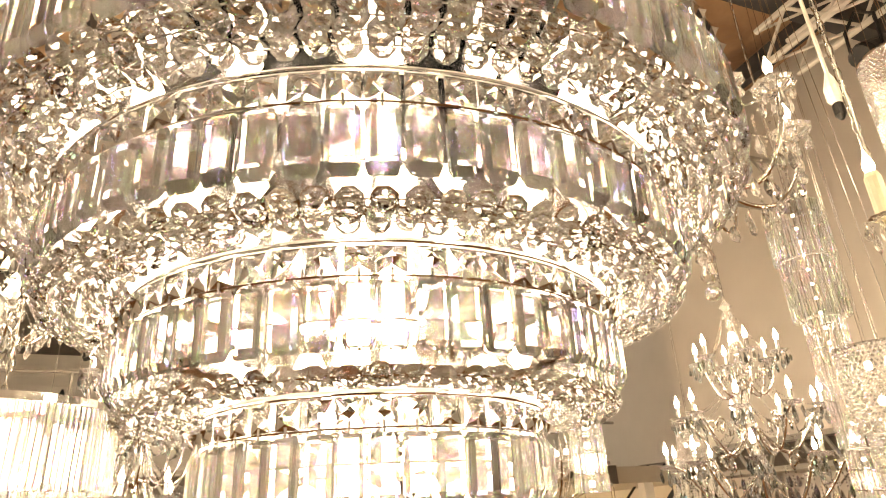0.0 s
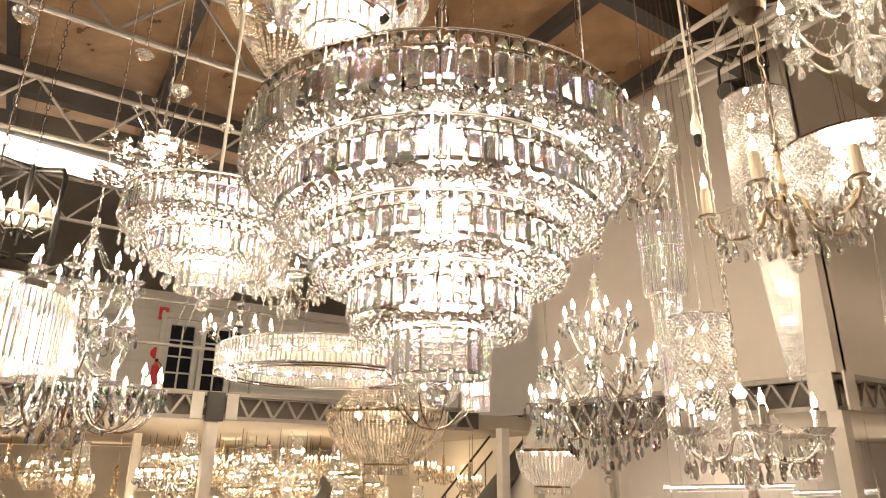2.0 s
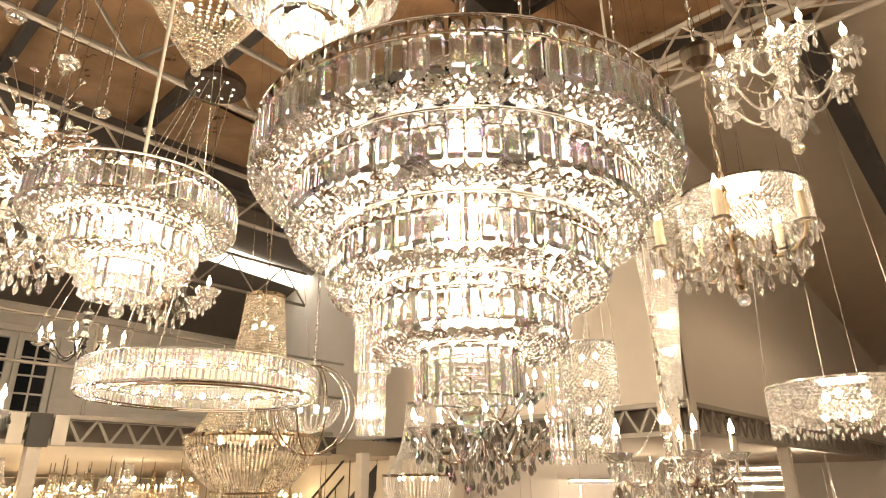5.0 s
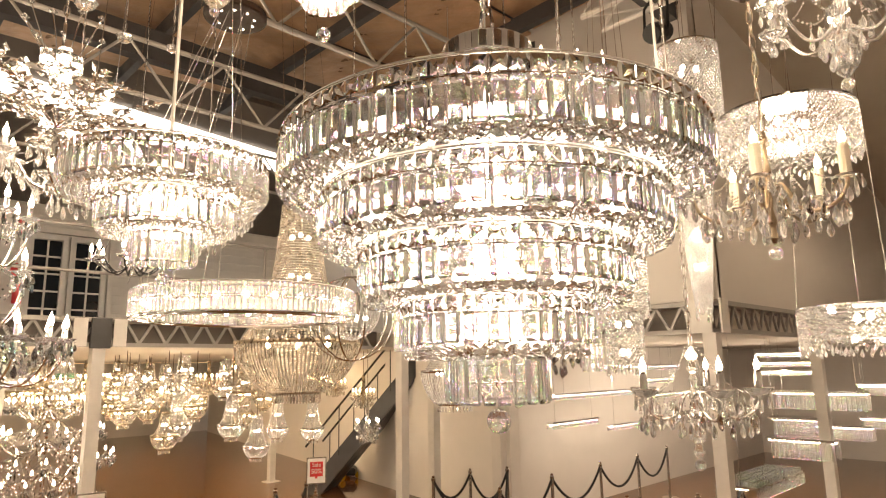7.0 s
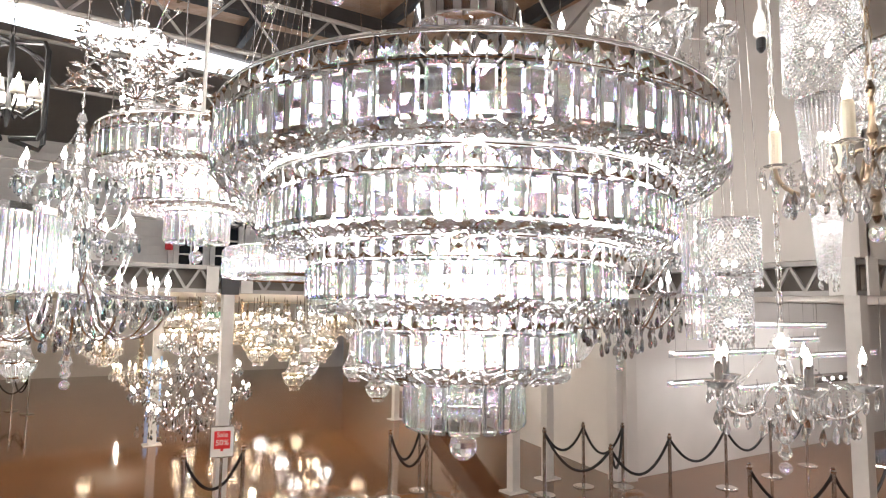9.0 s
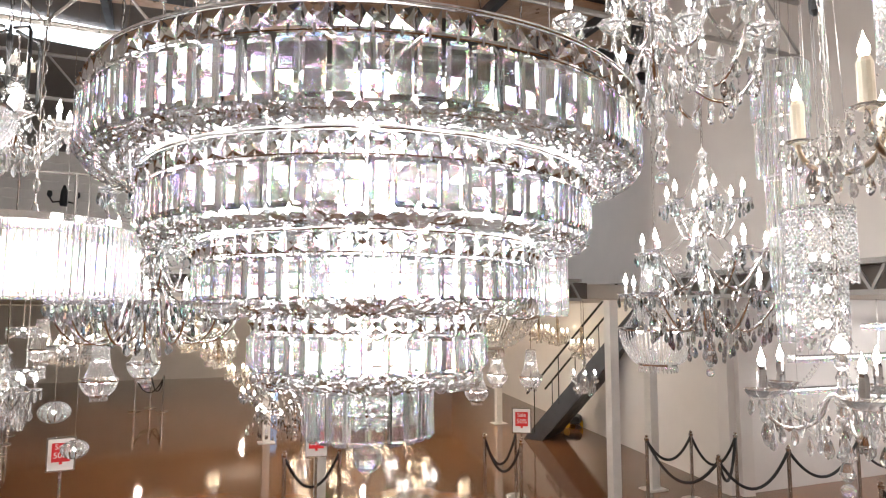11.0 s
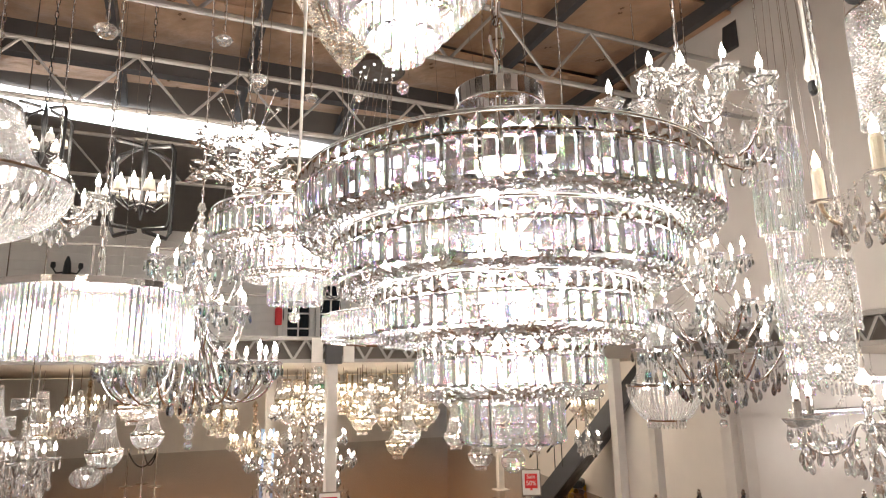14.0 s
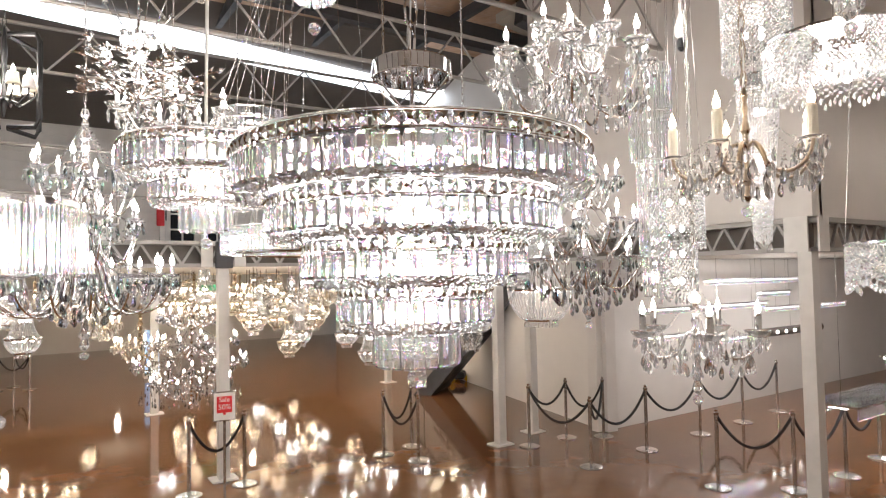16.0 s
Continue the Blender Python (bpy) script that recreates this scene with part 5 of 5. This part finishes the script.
part("light_strip", Geo().box((0, 0, 0.06), (1.6, 0.2, 0.02)), LED, tray)
for i in range(18):
    for k in range(5):
        part("crystal_cube", Geo().box((-0.78 + 0.092 * i, -0.2 + 0.1 * k, 0.13), (0.06, 0.06, 0.05)).mesh("crystal_cube", CRYSTAL) if i + k == 0 else bpy.data.meshes["crystal_cube"], CRYSTAL, tray, m=None if i + k == 0 else Matrix.Translation((0.092 * i, 0.1 * k, 0)))
for s in (-0.7, 0.7):
    part("wire", Geo().tube([(s, 0, 0.1), (s, 0, 1.92)], 0.003, 4), STEEL, tray)
for x, y, w in ((10.5, 5.4, 36), (13.5, 5.0, 45), (8.0, 4.6, 16), (11.2, 2.9, 50)):
    lamp(x, y, 2.3, w, 0.06, (1.0, 0.92, 0.82))
# unseen basket copies added behind and beside the walk to carry fill lamps
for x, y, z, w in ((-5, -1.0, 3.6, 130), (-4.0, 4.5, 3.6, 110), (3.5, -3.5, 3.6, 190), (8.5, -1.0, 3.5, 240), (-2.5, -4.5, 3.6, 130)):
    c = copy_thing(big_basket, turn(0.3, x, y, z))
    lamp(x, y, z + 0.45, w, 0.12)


# ---- barriers, signs, stair ----
def stanchion(x, y):
    root = thing("stanchion", x, y, 0, "chrome queue post on a round base", "barrier post", "barrier posts")
    part("base", Geo().lathe([(0.16, 0), (0.16, 0.012), (0.13, 0.024), (0.03, 0.035)], 28), STEEL, root)
    part("pole", Geo().lathe([(0.025, 0.02), (0.025, 0.9)], 14), STEEL, root, smooth=False)
    part("cap", Geo().lathe([(0.032, 0.9), (0.034, 0.93), (0.02, 0.945), (0.024, 0.965), (0.002, 0.98)], 14), STEEL, root)


def rope(a, b, sag=0.42):
    p, q = Vector((*a, 0.9)), Vector((*b, 0.9))
    pts = []
    for i in range(17):
        f = i / 16
        w = p.lerp(q, f)
        w.z -= sag * 4 * f * (1 - f)
        pts.append(w - p)
    root = thing("barrier_rope", p.x, p.y, p.z, "black velvet rope hung between queue posts", "rope", "barrier ropes")
    part("rope", Geo().tube(pts, 0.019, 8), ROPE, root, smooth=True)


posts = [(6.0, 7.03), (6.83, 7.07), (5.98, 5.72), (7.27, 5.82), (8.7, 5.9), (10.0, 5.95), (11.3, 6.05), (7.35, 6.75), (7.24, 3.6), (8.3, 3.5), (6.6, 4.2), (9.5, 3.6), (3.96, 8.0), (4.54, 8.15), (4.21, 7.4), (1.15, 7.85), (1.85, 7.9), (-0.84, 19.4), (-0.5, 18.6), (-1.2, 18.9)]
for p in posts:
    stanchion(*p)
for a, b in ((0, 1), (0, 2), (1, 7), (2, 3), (2, 7), (3, 4), (4, 5), (5, 6), (10, 8), (8, 9), (9, 11), (12, 13), (12, 14), (15, 16), (17, 18), (18, 19)):
    rope(posts[a], posts[b], 0.4 if a != 0 or b != 1 else 0.3)
for i in range(7):
    stanchion(-2.6 - 0.15 * i, 9.6 + 1.1 * i)
    if i:
        rope((-2.6 - 0.15 * i, 9.6 + 1.1 * i), (-2.45 - 0.15 * i, 8.5 + 1.1 * i))


def letters(parent, body, size, x, y, z, mat):
    c = bpy.data.curves.new("words", "FONT")
    c.body, c.size, c.align_x, c.align_y, c.extrude = body, size, "CENTER", "CENTER", 0.0008
    c.materials.append(mat)
    o = new("lettering", c)
    o.parent = parent
    o.matrix_basis = Matrix.Translation((x, y, z)) @ Matrix.Rotation(math.pi / 2, 4, "X")


def sale_sign(x, y, z, a):
    root = thing("sale_sign", x, y, 0, "framed red and white sale sign on a chrome stand", "sign", "sale signs")
    root.rotation_euler = (0, 0, a)
    part("stand", Geo().lathe([(0.015, 0.02), (0.015, z - 0.14)], 10), STEEL, root)
    part("foot", Geo().lathe([(0.14, 0), (0.14, 0.012), (0.02, 0.03)], 24), STEEL, root)
    g = Geo()
    for s in (-1, 1):
        g.box((s * 0.125, 0, z + 0.02), (0.014, 0.02, 0.33)).box((0, 0, z + 0.02 + s * 0.165), (0.264, 0.02, 0.014))
    part("sign_frame", g, STEEL, root)
    part("card", Geo().box((0, 0, z + 0.02), (0.24, 0.008, 0.32)), PAPER, root)
    part("red_label", Geo().box((0, -0.006, z + 0.04), (0.17, 0.004, 0.19)).box((0, -0.006, z - 0.065), (0.03, 0.004, 0.03), None), RED, root)
    letters(root, "Sale", 0.075, 0, -0.0095, z + 0.095, PAPER)
    letters(root, "50%", 0.085, 0, -0.0095, z + 0.01, PAPER)


sale_sign(4.26, 7.47, 1.19, -0.5)
sale_sign(1.39, 7.08, 1.19, -0.2)
sale_sign(-1.18, 7.4, 1.19, 0.05)

stair = thing("steel_stair", 6.75, 11.85, 0, "dark steel stair up to the mezzanine with a black handrail", "stair")
for s in (0, 1):
    part("stringer", Geo().add([(0, s, 0.0), (0.5, s, 0.0), (3.4, s, 2.85), (2.9, s, 2.85), (0, s + 0.05, 0.0), (0.5, s + 0.05, 0.0), (3.4, s + 0.05, 2.85), (2.9, s + 0.05, 2.85)], [(0, 1, 2, 3), (7, 6, 5, 4), (0, 4, 5, 1), (2, 6, 7, 3), (1, 5, 6, 2), (3, 7, 4, 0)]), DARK_STEEL, stair)
    part("handrail", Geo().tube([(0.1, s, 0.95), (3.0, s, 3.8)], 0.025, 8), BLACK, stair)
    for k in range(5):
        part("baluster", Geo().tube([(0.3 + 0.65 * k, s, 0.15 + 0.64 * k), (0.3 + 0.65 * k, s, 1.15 + 0.64 * k)], 0.014, 6), BLACK, stair)
stair.rotation_euler = (0, 0, radians(-54))
stair.scale = (0.85, 1, 1)
tread = Geo().box((0, 0.525, 0), (0.26, 0.98, 0.035)).mesh("tread", DARK_STEEL)
for k in range(15):
    part("tread", tread, DARK_STEEL, stair, m=Matrix.Translation((0.3 + 0.187 * k, 0, 0.18 + 0.18 * k)))
part("underside", Geo().add([(0.45, 0.05, 0.02), (3.35, 0.05, 2.82), (3.35, 1.0, 2.82), (0.45, 1.0, 0.02), (0.5, 0.05, 0.0), (3.4, 0.05, 2.8), (3.4, 1.0, 2.8), (0.5, 1.0, 0.0)], [(0, 1, 2, 3), (7, 6, 5, 4), (0, 4, 5, 1), (2, 6, 7, 3), (1, 5, 6, 2), (3, 7, 4, 0)]), DARK_STEEL, stair)

cart = thing("stair_trolley", 8.5, 12.75, 0, "low black trolley with a yellow wheel under the stair", "trolley")
part("bed", Geo().lathe([(0.36, 0.1), (0.4, 0.13), (0.4, 0.24), (0.34, 0.27)], 4), BLACK, cart, smooth=False)
for sx, sy in ((-0.22, -0.22), (0.22, -0.22), (-0.22, 0.22), (0.22, 0.22)):
    part("wheel", Geo().lathe([(0.03, -0.022), (0.075, -0.018), (0.08, 0.0), (0.075, 0.018), (0.03, 0.022)], 16, m=Matrix.Translation((sx, sy, 0.08)) @ Matrix.Rotation(math.pi / 2, 4, "X")), YELLOW, cart, "yellow plastic wheel")

# ---- mezzanine wall: doors, extinguisher, sconce, boards ----
door = tagged(new("door_1"), "white glazed double door with dark panes", "door", kind="structure")
door.location = (2.64, 14.08, 3.15)
for x0 in (-0.72, 0.02):
    g = Geo().box((x0 + 0.05, 0, 1.05), (0.1, 0.05, 2.1)).box((x0 + 0.65, 0, 1.05), (0.1, 0.05, 2.1)).box((x0 + 0.35, 0, 2.06), (0.5, 0.05, 0.1)).box((x0 + 0.35, 0, 0.15), (0.5, 0.05, 0.3))
    g.box((x0 + 0.35, 0, 1.2), (0.035, 0.04, 1.7))
    for k in range(1, 5):
        g.box((x0 + 0.35, 0, 0.3 + 0.342 * k), (0.5, 0.04, 0.035))
    leaf_ = part("door_leaf", g, WHITE_STEEL, door)
    for k in range(5):
        for s in (0, 1):
            part("pane", Geo().box((x0 + 0.226 + 0.25 * s, 0.005, 0.47 + 0.342 * k), (0.23, 0.012, 0.31)), PANE, leaf_)
part("door_frame", Geo().box((-0.78, 0, 1.08), (0.1, 0.1, 2.2)).box((0.8, 0, 1.08), (0.1, 0.1, 2.2)).box((0.01, 0, 2.19), (1.7, 0.12, 0.1)), BOARD, door)
ext = thing("fire_extinguisher", 1.82, 14.02, 3.86, "red fire extinguisher on the boarded wall", "extinguisher")
part("cylinder", Geo().lathe([(0.07, 0), (0.08, 0.02), (0.08, 0.36), (0.04, 0.43), (0.025, 0.45)], 16), RED, ext)
part("valve", Geo().box((0, -0.02, 0.49), (0.05, 0.12, 0.06)), BLACK, ext)
part("bracket", Geo().box((0, 0.06, 0.3), (0.1, 0.1, 0.04)), BLACK, ext)
part("hose", Geo().tube([(0.04, 0, 0.47), (0.11, 0, 0.4), (0.11, 0, 0.12)], 0.012, 6), BLACK, ext)
part("top_sign", Geo().lathe([(0.13, -0.01), (0.13, 0.01)], 20, m=Matrix.Translation((0, 0.1, 0.66)) @ Matrix.Rotation(math.pi / 2, 4, "X")), RED, ext)
sgn = thing("wall_sign", 1.84, 14.1, 5.25, "small red sign with a white arrow on the wall", "sign")
part("plate", Geo().box((0, 0, 0.12), (0.2, 0.012, 0.28)), RED, sgn)
part("symbol", Geo().box((0, -0.008, 0.11), (0.05, 0.006, 0.16)), PAPER, sgn)
for sx in (-2.36,):
    sc = thing("wall_sconce", sx, 14.0, 4.75, "black two-arm wall lamp", "wall lamp")
    part("back_plate", Geo().lathe([(0.06, 0), (0.08, 0.06), (0.06, 0.3), (0.02, 0.42)], 12), BLACK, sc)
    for s in (-1, 1):
        part("arm", Geo().tube([(0, 0, 0.1), (s * 0.18, -0.05, 0.06), (s * 0.24, -0.05, 0.16)], 0.018, 6), BLACK, sc)
        part("cup", Geo().lathe([(0.03, 0.16), (0.05, 0.2), (0.04, 0.28)], 10, (s * 0.24, -0.05, 0)), BLACK, sc)
ex = thing("exit_sign", 3.6, 17.5, 2.35, "small green lit exit sign", "sign")
part("box", Geo().box((0, 0, 0.1), (0.4, 0.05, 0.2)), GREEN, ex)
part("rod", Geo().tube([(0, 0, 0.2), (0, 0, 0.56)], 0.01, 5), STEEL, ex)
screen = thing("display_screen", 2.35, 18.7, 0.0, "tall lit blue display screen on the floor", "screen")
part("panel", Geo().box((0, 0, 0.72), (0.36, 0.06, 1.2)), BLUE, screen)
part("stand", Geo().box((0, 0.02, 0.06), (0.42, 0.3, 0.12)), WHITE_STEEL, screen)
# wall boards last
bd = Geo().add([(-12, 0, 0), (12, 0, 0), (12, -0.022, 0.0), (-12, -0.022, 0.0), (-12, 0, 0.185), (12, 0, 0.185), (12, -0.008, 0.185), (-12, -0.008, 0.185)], [(0, 1, 2, 3), (7, 6, 5, 4), (3, 2, 6, 7), (1, 5, 6, 2), (0, 3, 7, 4), (0, 4, 5, 1)]).mesh("board", BOARD)
for k in range(14):
    part("board", bd, BOARD, far_wall, m=Matrix.Translation((1.0, 14.146, 3.2 + 0.187 * k)))
